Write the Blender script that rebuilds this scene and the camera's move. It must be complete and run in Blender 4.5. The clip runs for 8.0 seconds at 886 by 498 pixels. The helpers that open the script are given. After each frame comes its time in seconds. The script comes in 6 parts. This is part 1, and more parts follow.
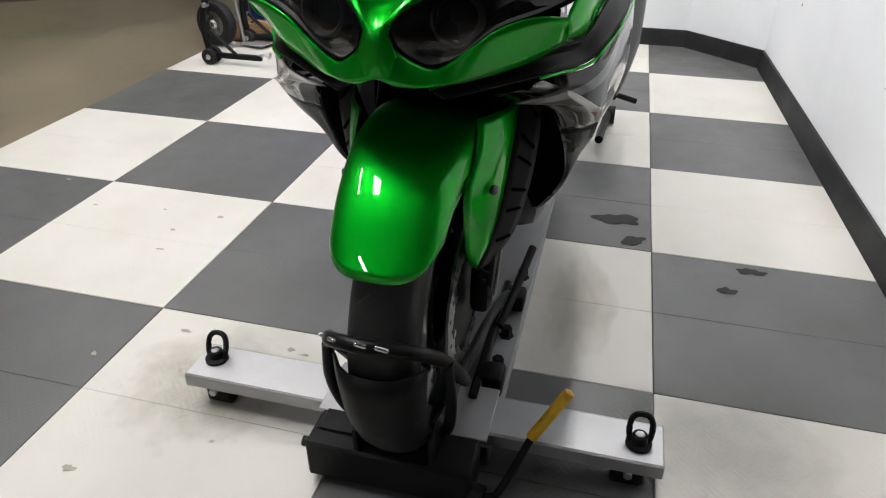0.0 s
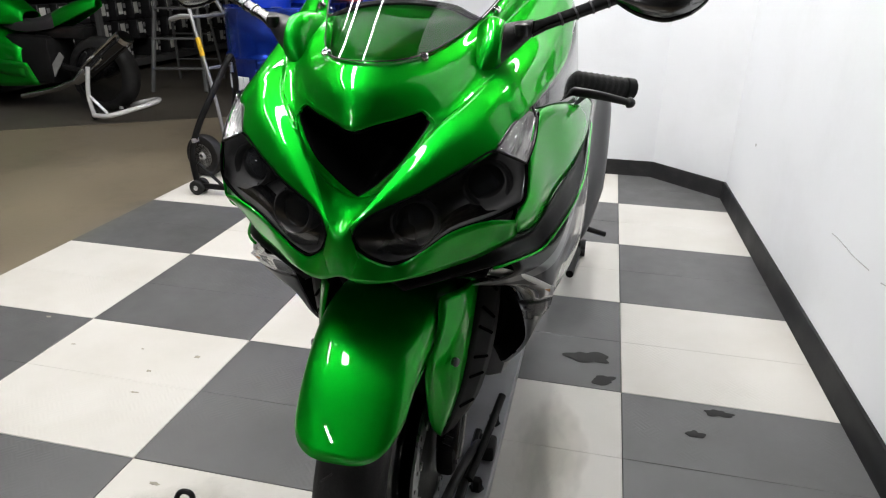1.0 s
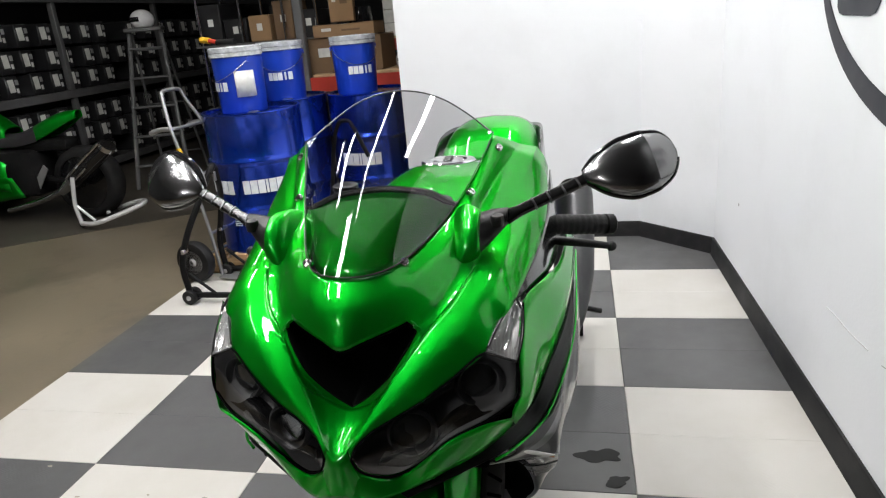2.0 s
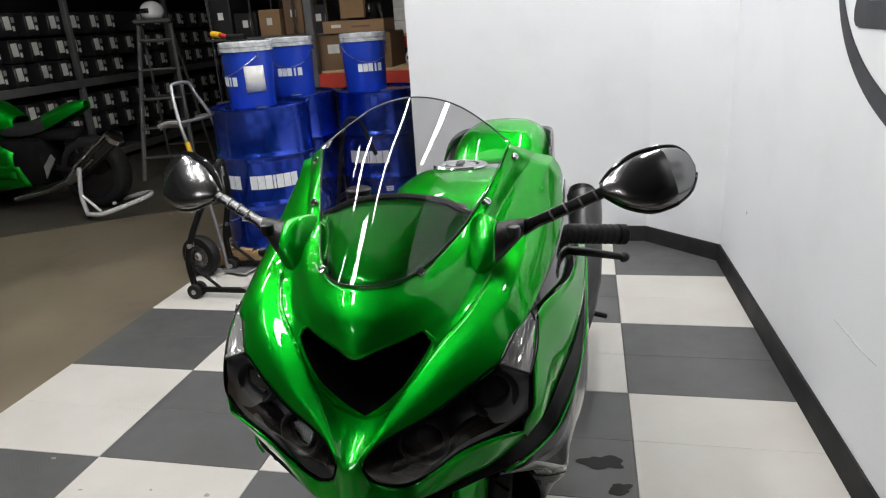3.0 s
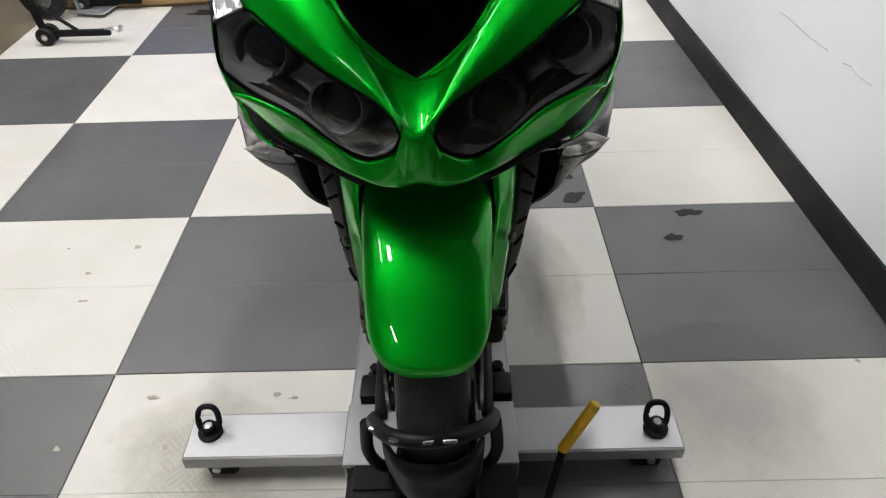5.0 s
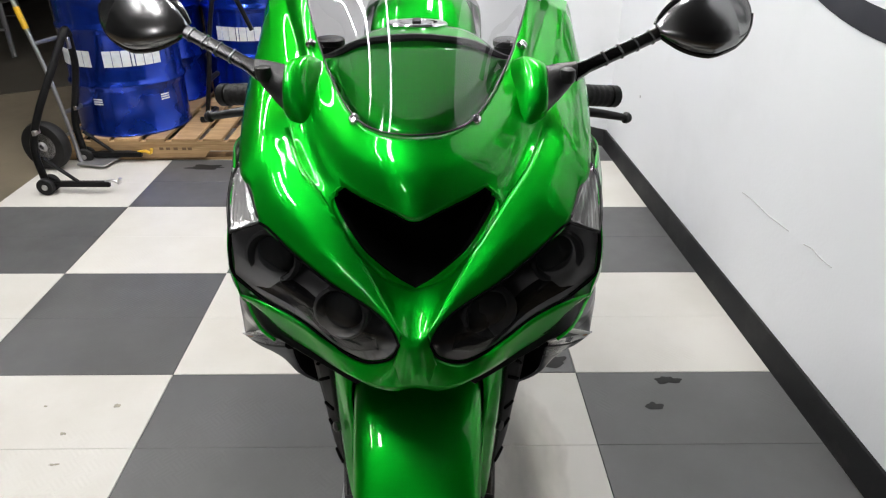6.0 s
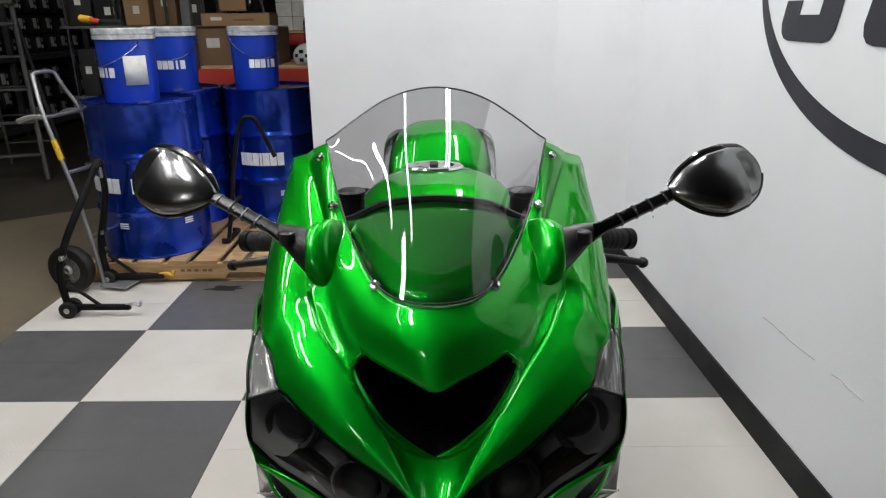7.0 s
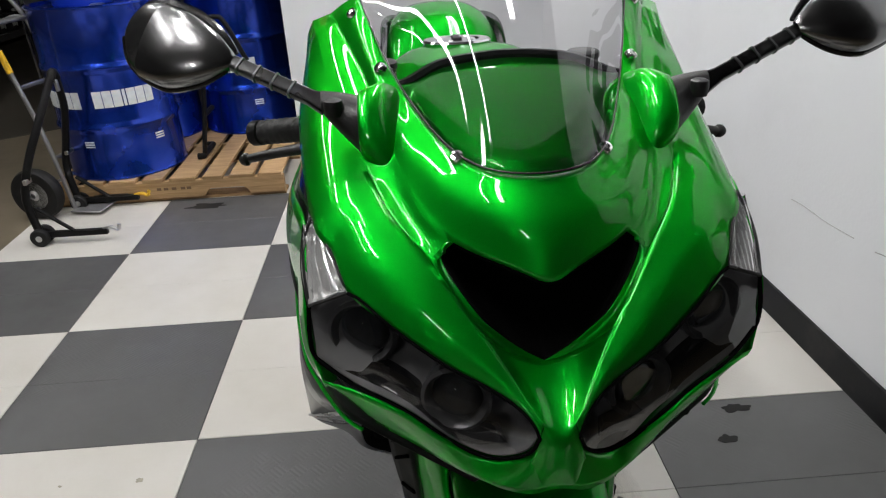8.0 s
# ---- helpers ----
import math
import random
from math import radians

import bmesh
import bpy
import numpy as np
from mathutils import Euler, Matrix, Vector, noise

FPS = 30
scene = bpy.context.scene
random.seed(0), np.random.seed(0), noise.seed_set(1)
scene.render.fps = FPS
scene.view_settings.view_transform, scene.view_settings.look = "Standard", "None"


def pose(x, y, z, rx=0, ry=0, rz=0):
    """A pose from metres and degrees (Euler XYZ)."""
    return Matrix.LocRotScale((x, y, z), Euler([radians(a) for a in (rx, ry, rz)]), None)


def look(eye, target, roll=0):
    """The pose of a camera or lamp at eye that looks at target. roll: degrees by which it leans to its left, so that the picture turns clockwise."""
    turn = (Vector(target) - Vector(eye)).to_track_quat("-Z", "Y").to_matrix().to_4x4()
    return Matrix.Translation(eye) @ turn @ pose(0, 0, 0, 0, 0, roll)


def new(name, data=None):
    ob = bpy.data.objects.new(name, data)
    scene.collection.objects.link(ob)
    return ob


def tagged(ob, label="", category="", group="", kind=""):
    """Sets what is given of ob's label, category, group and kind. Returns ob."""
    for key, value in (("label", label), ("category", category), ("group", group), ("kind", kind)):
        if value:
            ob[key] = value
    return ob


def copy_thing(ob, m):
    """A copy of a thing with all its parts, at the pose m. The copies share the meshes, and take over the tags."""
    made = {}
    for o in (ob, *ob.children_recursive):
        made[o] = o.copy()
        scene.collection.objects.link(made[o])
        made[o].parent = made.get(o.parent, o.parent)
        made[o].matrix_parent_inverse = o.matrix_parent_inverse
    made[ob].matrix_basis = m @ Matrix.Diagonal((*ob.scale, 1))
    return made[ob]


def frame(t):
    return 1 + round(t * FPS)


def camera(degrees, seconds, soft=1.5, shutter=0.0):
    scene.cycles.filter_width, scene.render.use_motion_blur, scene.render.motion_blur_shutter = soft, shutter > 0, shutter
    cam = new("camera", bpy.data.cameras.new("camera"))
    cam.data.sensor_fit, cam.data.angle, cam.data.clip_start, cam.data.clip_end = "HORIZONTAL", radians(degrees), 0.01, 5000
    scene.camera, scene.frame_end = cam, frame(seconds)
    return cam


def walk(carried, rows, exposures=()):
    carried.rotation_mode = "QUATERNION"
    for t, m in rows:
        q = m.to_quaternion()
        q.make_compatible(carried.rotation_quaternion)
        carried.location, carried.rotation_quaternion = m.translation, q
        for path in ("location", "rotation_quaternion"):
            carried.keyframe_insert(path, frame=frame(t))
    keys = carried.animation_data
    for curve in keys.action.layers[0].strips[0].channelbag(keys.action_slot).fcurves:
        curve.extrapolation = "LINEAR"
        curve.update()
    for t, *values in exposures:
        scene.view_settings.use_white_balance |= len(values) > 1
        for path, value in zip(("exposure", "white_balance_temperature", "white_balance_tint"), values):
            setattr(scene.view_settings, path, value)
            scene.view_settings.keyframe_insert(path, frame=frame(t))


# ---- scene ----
cam = camera(66.8, 8.0, soft=1.2)
PATH = [
    (0, (-0.18, -1.174, 1.037), (-0.6, 0.479, -0.008), 0.4),
    (0.2, (-0.19, -1.176, 1.066), (-0.607, 0.499, 0.059), 0.1),
    (0.5, (-0.146, -1.173, 1.116), (-0.536, 0.585, 0.247), 0.8),
    (1, (-0.145, -1.167, 1.164), (-0.56, 0.632, 0.396), 0.8),
    (1.2, (-0.13, -1.17, 1.198), (-0.572, 0.613, 0.417), -1.2),
    (1.5, (-0.126, -1.124, 1.269), (-0.505, 0.691, 0.52), -5.8),
    (1.7, (-0.136, -1.096, 1.334), (-0.536, 0.749, 0.674), -5.6),
    (2.8, (-0.156, -1.084, 1.395), (-0.557, 0.767, 0.752), -3.6),
    (3, (-0.165, -1.085, 1.39), (-0.579, 0.758, 0.735), -3.6),
    (3.2, (-0.169, -1.098, 1.387), (-0.584, 0.738, 0.726), -3.2),
    (3.5, (-0.202, -1.089, 1.322), (-0.594, 0.691, 0.498), -3.7),
    (3.8, (-0.234, -1.07, 1.266), (-0.605, 0.61, 0.256), -1.9),
    (4, (-0.265, -1.008, 1.228), (-0.621, 0.627, 0.132), -1.6),
    (4.2, (-0.296, -0.954, 1.198), (-0.627, 0.619, 0.009), -3.2),
    (5.3, (-0.453, -1.039, 1.205), (-0.393, 0.5, -0.072), 0.0),
    (5.5, (-0.454, -1.038, 1.226), (-0.381, 0.563, 0.03), 0.7),
    (5.8, (-0.456, -1.075, 1.254), (-0.403, 0.649, 0.242), 0.2),
    (6, (-0.45, -1.017, 1.294), (-0.406, 0.748, 0.354), 0.6),
    (6.2, (-0.45, -1.008, 1.322), (-0.417, 0.811, 0.5), 0.6),
    (6.5, (-0.449, -0.995, 1.347), (-0.436, 0.873, 0.633), -0.0),
    (7, (-0.455, -0.989, 1.361), (-0.456, 0.901, 0.708), -0.4),
    (7.5, (-0.52, -0.992, 1.325), (-0.557, 0.841, 0.528), -2.8),
    (8, (-0.583, -0.851, 1.264), (-0.507, 0.936, 0.37), -2.7),
]
# the clip's camera dims its picture as it rises to the white wall
EXPOSURES = [(0, 0.38), (0.5, 0.35), (1, 0.36), (1.7, 0.3), (3, -0.08), (3.5, 0.04), (4.2, 0.2), (5.5, 0.3), (6, 0.25), (6.5, -0.01), (7, -0.25), (7.5, -0.32), (8, -0.2)]
walk(cam, [(t, look(eye, target, roll)) for t, eye, target, roll in PATH],
     exposures=EXPOSURES)
# strip lights over the bay: x, y, length and number of tubes of each; the last is an added fill behind the camera
LIGHT_Z = 3.3
LIGHTS = ((-0.12, 1.9, 2.4, 2, 0), (-1.3, 1.1, 2.4, 1, 0), (-1.65, -0.5, 1.2, 3, 0), (-2.45, -0.45, 1.2, 1, 0), (-2.5, 1.4, 1.8, 2, 0), (-3.4, 2.4, 1.2, 1, 0), (-2.9, -5.2, 1.8, 3, 0))

# ---------------------------------------------------------------- world and light
world = bpy.data.worlds.new("world")
scene.world = world
world.use_nodes = True
world.node_tree.nodes["Background"].inputs[0].default_value = (0.55, 0.6, 0.7, 1)
world.node_tree.nodes["Background"].inputs[1].default_value = 0.004


# ---------------------------------------------------------------- materials
def nodes_of(name):
    m = bpy.data.materials.new(name)
    m.use_nodes = True
    nt = m.node_tree
    return m, nt, nt.nodes["Principled BSDF"]


def surface(name, color, rough=0.5, metal=0.0, vary=0.12, scale=6.0, grain=0.02, grain_scale=180.0,
            coat=0.0, rough_vary=0.08, stain=None, stain_amount=0.0, stain_scale=3.0, random_tint=0.0, spec=0.5):
    """A surface with colour and gloss varying at two scales and a fine relief."""
    m, nt, b = nodes_of(name)
    link = nt.links.new
    co = nt.nodes.new("ShaderNodeTexCoord")
    big = nt.nodes.new("ShaderNodeTexNoise")
    big.inputs["Scale"].default_value = scale
    big.inputs["Detail"].default_value = 5
    link(co.outputs["Object"], big.inputs["Vector"])
    ramp = nt.nodes.new("ShaderNodeMapRange")
    ramp.inputs[1].default_value, ramp.inputs[2].default_value = 0.3, 0.7
    ramp.inputs[3].default_value, ramp.inputs[4].default_value = 1 - vary, 1 + vary
    link(big.outputs["Fac"], ramp.inputs[0])
    mul = nt.nodes.new("ShaderNodeMix")
    mul.data_type, mul.blend_type = "RGBA", "MULTIPLY"
    mul.inputs[0].default_value = 1
    mul.inputs[6].default_value = (*color, 1)
    link(ramp.outputs[0], mul.inputs[7])
    last = mul.outputs[2]
    if random_tint:
        info = nt.nodes.new("ShaderNodeObjectInfo")
        rr = nt.nodes.new("ShaderNodeMapRange")
        rr.inputs[3].default_value, rr.inputs[4].default_value = 1 - random_tint, 1 + random_tint
        link(info.outputs["Random"], rr.inputs[0])
        m2 = nt.nodes.new("ShaderNodeMix")
        m2.data_type, m2.blend_type = "RGBA", "MULTIPLY"
        m2.inputs[0].default_value = 1
        link(last, m2.inputs[6])
        link(rr.outputs[0], m2.inputs[7])
        last = m2.outputs[2]
    if stain:
        sn = nt.nodes.new("ShaderNodeTexNoise")
        sn.inputs["Scale"].default_value = stain_scale
        sn.inputs["Detail"].default_value = 8
        sn.inputs["Roughness"].default_value = 0.65
        geo = nt.nodes.new("ShaderNodeNewGeometry")
        link(geo.outputs["Position"], sn.inputs["Vector"])
        sr = nt.nodes.new("ShaderNodeMapRange")
        sr.inputs[1].default_value, sr.inputs[2].default_value = 0.5, 0.72
        sr.inputs[3].default_value, sr.inputs[4].default_value = 0, stain_amount
        link(sn.outputs["Fac"], sr.inputs[0])
        m3 = nt.nodes.new("ShaderNodeMix")
        m3.data_type = "RGBA"
        m3.inputs[7].default_value = (*stain, 1)
        link(sr.outputs[0], m3.inputs[0])
        link(last, m3.inputs[6])
        last = m3.outputs[2]
    link(last, b.inputs["Base Color"])
    fine = nt.nodes.new("ShaderNodeTexNoise")
    fine.inputs["Scale"].default_value = grain_scale
    fine.inputs["Detail"].default_value = 3
    link(co.outputs["Object"], fine.inputs["Vector"])
    if grain:
        bump = nt.nodes.new("ShaderNodeBump")
        bump.inputs["Strength"].default_value = grain
        bump.inputs["Distance"].default_value = 0.01
        link(fine.outputs["Fac"], bump.inputs["Height"])
        link(bump.outputs[0], b.inputs["Normal"])
    rm = nt.nodes.new("ShaderNodeMapRange")
    rm.inputs[1].default_value, rm.inputs[2].default_value = 0.3, 0.7
    rm.inputs[3].default_value, rm.inputs[4].default_value = max(0.02, rough - rough_vary), min(1, rough + rough_vary)
    link(big.outputs["Fac"], rm.inputs[0])
    link(rm.outputs[0], b.inputs["Roughness"])
    b.inputs["Metallic"].default_value = metal
    b.inputs["Coat Weight"].default_value = coat
    b.inputs["Coat Roughness"].default_value = 0.03
    b.inputs["Specular IOR Level"].default_value = spec
    return m


def clear_pane(name, tint, gloss_rough=0.01, ior=1.5, flutes=False, haze=1.0):
    """A thin clear sheet: straight through, with the gloss of its surface."""
    m = bpy.data.materials.new(name)
    m.use_nodes = True
    nt = m.node_tree
    nt.nodes.clear()
    out = nt.nodes.new("ShaderNodeOutputMaterial")
    mix = nt.nodes.new("ShaderNodeMixShader")
    tr = nt.nodes.new("ShaderNodeBsdfTransparent")
    tr.inputs[0].default_value = (*tint, 1)
    gl = nt.nodes.new("ShaderNodeBsdfGlossy")
    gl.inputs["Roughness"].default_value = gloss_rough
    fr = nt.nodes.new("ShaderNodeFresnel")
    fr.inputs[0].default_value = ior
    share = nt.nodes.new("ShaderNodeMath")
    share.operation, share.use_clamp = "MULTIPLY", True
    share.inputs[1].default_value = haze
    gl.inputs["Color"].default_value = (1 / haze, 1 / haze, 1 / haze, 1)
    nt.links.new(fr.outputs[0], share.inputs[0])
    nt.links.new(share.outputs[0], mix.inputs[0])
    nt.links.new(tr.outputs[0], mix.inputs[1])
    nt.links.new(gl.outputs[0], mix.inputs[2])
    nt.links.new(mix.outputs[0], out.inputs[0])
    if flutes:
        co = nt.nodes.new("ShaderNodeTexCoord")
        wv = nt.nodes.new("ShaderNodeTexWave")
        wv.inputs["Scale"].default_value = 60
        wv.inputs["Distortion"].default_value = 1.5
        nt.links.new(co.outputs["Object"], wv.inputs[0])
        bp = nt.nodes.new("ShaderNodeBump")
        bp.inputs["Strength"].default_value = 0.5
        bp.inputs["Distance"].default_value = 0.003
        nt.links.new(wv.outputs["Fac"], bp.inputs["Height"])
        nt.links.new(bp.outputs[0], gl.inputs["Normal"])
        nt.links.new(bp.outputs[0], fr.inputs["Normal"])
    return m


def glow(name, color, strength):
    m, nt, b = nodes_of(name)
    b.inputs["Base Color"].default_value = (0.8, 0.8, 0.8, 1)
    b.inputs["Emission Color"].default_value = (*color, 1)
    b.inputs["Emission Strength"].default_value = strength
    return m


def candy_paint(name, color):
    """Metal-flake lacquer under a clear coat."""
    m, nt, b = nodes_of(name)
    link = nt.links.new
    co = nt.nodes.new("ShaderNodeTexCoord")
    vo = nt.nodes.new("ShaderNodeTexVoronoi")
    vo.inputs["Scale"].default_value = 1400
    link(co.outputs["Object"], vo.inputs["Vector"])
    mr = nt.nodes.new("ShaderNodeMapRange")
    mr.inputs[3].default_value, mr.inputs[4].default_value = 0.92, 1.08
    link(vo.outputs["Color"], mr.inputs[0])
    mul = nt.nodes.new("ShaderNodeMix")
    mul.data_type, mul.blend_type = "RGBA", "MULTIPLY"
    mul.inputs[0].default_value = 1
    mul.inputs[6].default_value = (*color, 1)
    link(mr.outputs[0], mul.inputs[7])
    link(mul.outputs[2], b.inputs["Base Color"])
    nz = nt.nodes.new("ShaderNodeTexNoise")
    nz.inputs["Scale"].default_value = 900
    link(co.outputs["Object"], nz.inputs["Vector"])
    bp = nt.nodes.new("ShaderNodeBump")
    bp.inputs["Strength"].default_value = 0.02
    bp.inputs["Distance"].default_value = 0.002
    link(nz.outputs["Fac"], bp.inputs["Height"])
    link(bp.outputs[0], b.inputs["Normal"])
    b.inputs["Metallic"].default_value = 0.83
    b.inputs["Roughness"].default_value = 0.46
    b.inputs["Specular IOR Level"].default_value = 0.2
    b.inputs["Specular Tint"].default_value = (0.15, 0.9, 0.2, 1)
    b.inputs["Coat Weight"].default_value = 0.8
    b.inputs["Coat IOR"].default_value = 1.42
    b.inputs["Coat Roughness"].default_value = 0.02
    return m


def graphic_paint(name):
    """Side cowl paint: graphite and silver blades with a green stripe, set by slanted bands."""
    m, nt, b = nodes_of(name)
    link = nt.links.new
    co = nt.nodes.new("ShaderNodeTexCoord")
    sep = nt.nodes.new("ShaderNodeSeparateXYZ")
    link(co.outputs["Object"], sep.inputs[0])
    ma = nt.nodes.new("ShaderNodeMath")
    ma.operation = "MULTIPLY_ADD"
    ma.inputs[1].default_value = -0.42
    link(sep.outputs["Y"], ma.inputs[0])
    link(sep.outputs["Z"], ma.inputs[2])
    ramp = nt.nodes.new("ShaderNodeValToRGB")
    ramp.color_ramp.interpolation = "CONSTANT"
    el = ramp.color_ramp.elements
    el[0].position, el[0].color = 0.0, (0.02, 0.02, 0.022, 1)
    el[1].position, el[1].color = 0.44, (0.02, 0.3, 0.03, 1)
    for p, c in ((0.46, (0.03, 0.03, 0.033, 1)), (0.53, (0.15, 0.15, 0.155, 1)), (0.60, (0.04, 0.04, 0.043, 1)), (0.71, (0.14, 0.14, 0.145, 1)),
                 (0.74, (0.03, 0.03, 0.033, 1)), (0.78, (0.15, 0.15, 0.155, 1)), (0.80, (0.012, 0.012, 0.013, 1))):
        e = el.new(p)
        e.color = c
    link(ma.outputs[0], ramp.inputs[0])
    link(ramp.outputs[0], b.inputs["Base Color"])
    b.inputs["Metallic"].default_value = 0.5
    b.inputs["Roughness"].default_value = 0.32
    b.inputs["Coat Weight"].default_value = 0.8
    b.inputs["Coat Roughness"].default_value = 0.03
    return m


def tile_paint(name, color, worn, stain, gloss):
    """Painted floor plate: scuffs, grime and a worn five-bar tread that shows through in places."""
    m, nt, b = nodes_of(name)
    link = nt.links.new
    geo = nt.nodes.new("ShaderNodeNewGeometry")
    pos = geo.outputs["Position"]

    def noise_tex(scale, detail=6, rough=0.6):
        n = nt.nodes.new("ShaderNodeTexNoise")
        n.inputs["Scale"].default_value, n.inputs["Detail"].default_value, n.inputs["Roughness"].default_value = scale, detail, rough
        link(pos, n.inputs["Vector"])
        return n.outputs["Fac"]

    def band(src, a, c, lo, hi):
        r = nt.nodes.new("ShaderNodeMapRange")
        for i, v in enumerate((a, c, lo, hi)):
            r.inputs[i + 1].default_value = v
        link(src, r.inputs[0])
        return r.outputs[0]

    def blend(fac, a, bb, mode="MIX"):
        x = nt.nodes.new("ShaderNodeMix")
        x.data_type, x.blend_type = "RGBA", mode
        for sock, v in ((0, fac), (6, a), (7, bb)):
            if hasattr(v, "links"):
                link(v, x.inputs[sock])
            else:
                x.inputs[sock].default_value = v
        return x.outputs[2]

    info = nt.nodes.new("ShaderNodeObjectInfo")
    tint = band(info.outputs["Random"], 0, 1, 0.93, 1.05)
    col = blend(1.0, (*color, 1), tint, "MULTIPLY")
    col = blend(band(noise_tex(2.2, 8), 0.42, 0.75, 0, 0.55), col, (*stain, 1))
    col = blend(band(noise_tex(55, 4), 0.62, 0.8, 0, 0.25), col, (*worn, 1))
    col = blend(band(noise_tex(9, 10, 0.75), 0.66, 0.7, 0, 0.35), col, (*stain, 1))
    link(col, b.inputs["Base Color"])
    link(band(noise_tex(5), 0.3, 0.7, gloss - 0.08, gloss + 0.12), b.inputs["Roughness"])
    # worn tread bars, both ways
    rot = nt.nodes.new("ShaderNodeMapping")
    rot.inputs["Rotation"].default_value = (0, 0, radians(45))
    link(pos, rot.inputs["Vector"])
    chk = nt.nodes.new("ShaderNodeTexChecker")
    chk.inputs["Scale"].default_value = 26
    link(rot.outputs[0], chk.inputs["Vector"])
    wv = nt.nodes.new("ShaderNodeTexWave")
    wv.inputs["Scale"].default_value = 26
    wv.bands_direction = "X"
    link(rot.outputs[0], wv.inputs[0])
    wv2 = nt.nodes.new("ShaderNodeTexWave")
    wv2.inputs["Scale"].default_value = 26
    wv2.bands_direction = "Y"
    link(rot.outputs[0], wv2.inputs[0])
    mixw = blend(chk.outputs["Fac"], wv.outputs["Color"], wv2.outputs["Color"])
    where = band(noise_tex(1.6, 4), 0.5, 0.62, 0, 1)
    tread = blend(1.0, mixw, where, "MULTIPLY")
    grit = blend(0.15, tread, noise_tex(300, 2))
    bp = nt.nodes.new("ShaderNodeBump")
    bp.inputs["Strength"].default_value = 0.22
    bp.inputs["Distance"].default_value = 0.002
    link(grit, bp.inputs["Height"])
    link(bp.outputs[0], b.inputs["Normal"])
    return m


def worn_patch(name, color, reach=0.5, most=0.5):
    """A see-through patch of worn paint, dirt and painted shadow: mottled, fading out towards its rim."""
    m, nt, b = nodes_of(name)
    link = nt.links.new
    co = nt.nodes.new("ShaderNodeTexCoord")
    ln = nt.nodes.new("ShaderNodeVectorMath")
    ln.operation = "LENGTH"
    link(co.outputs["Object"], ln.inputs[0])
    nz = nt.nodes.new("ShaderNodeTexNoise")
    nz.inputs["Scale"].default_value, nz.inputs["Detail"].default_value, nz.inputs["Roughness"].default_value = 9, 8, 0.7
    link(co.outputs["Object"], nz.inputs["Vector"])
    fade = nt.nodes.new("ShaderNodeMapRange")
    fade.inputs[1].default_value, fade.inputs[2].default_value, fade.inputs[3].default_value, fade.inputs[4].default_value = reach * 0.25, reach, 0.42, -0.25
    link(ln.outputs["Value"], fade.inputs[0])
    add = nt.nodes.new("ShaderNodeMath")
    link(nz.outputs["Fac"], add.inputs[0])
    link(fade.outputs[0], add.inputs[1])
    cut = nt.nodes.new("ShaderNodeMapRange")
    cut.inputs[1].default_value, cut.inputs[2].default_value, cut.inputs[3].default_value, cut.inputs[4].default_value = 0.45, 0.95, 0, most
    link(add.outputs[0], cut.inputs[0])
    # the tread bars stand out of the grime, both ways
    rot = nt.nodes.new("ShaderNodeMapping")
    rot.inputs["Rotation"].default_value = (0, 0, radians(45))
    link(co.outputs["Object"], rot.inputs["Vector"])
    chk = nt.nodes.new("ShaderNodeTexChecker")
    chk.inputs["Scale"].default_value = 26
    link(rot.outputs[0], chk.inputs["Vector"])
    pick = nt.nodes.new("ShaderNodeMix")
    pick.data_type = "RGBA"
    link(chk.outputs["Fac"], pick.inputs[0])
    for slot, way in ((6, "X"), (7, "Y")):
        wv = nt.nodes.new("ShaderNodeTexWave")
        wv.inputs["Scale"].default_value, wv.bands_direction = 26, way
        link(rot.outputs[0], wv.inputs[0])
        link(wv.outputs["Color"], pick.inputs[slot])
    bars = nt.nodes.new("ShaderNodeMapRange")
    bars.inputs[1].default_value, bars.inputs[2].default_value, bars.inputs[3].default_value, bars.inputs[4].default_value = 0.55, 0.9, 1.0, 0.8
    link(pick.outputs[2], bars.inputs[0])
    share = nt.nodes.new("ShaderNodeMath")
    share.operation = "MULTIPLY"
    link(cut.outputs[0], share.inputs[0])
    link(bars.outputs[0], share.inputs[1])
    link(share.outputs[0], b.inputs["Alpha"])
    b.inputs["Base Color"].default_value = (*color, 1)
    b.inputs["Roughness"].default_value = 0.5
    return m


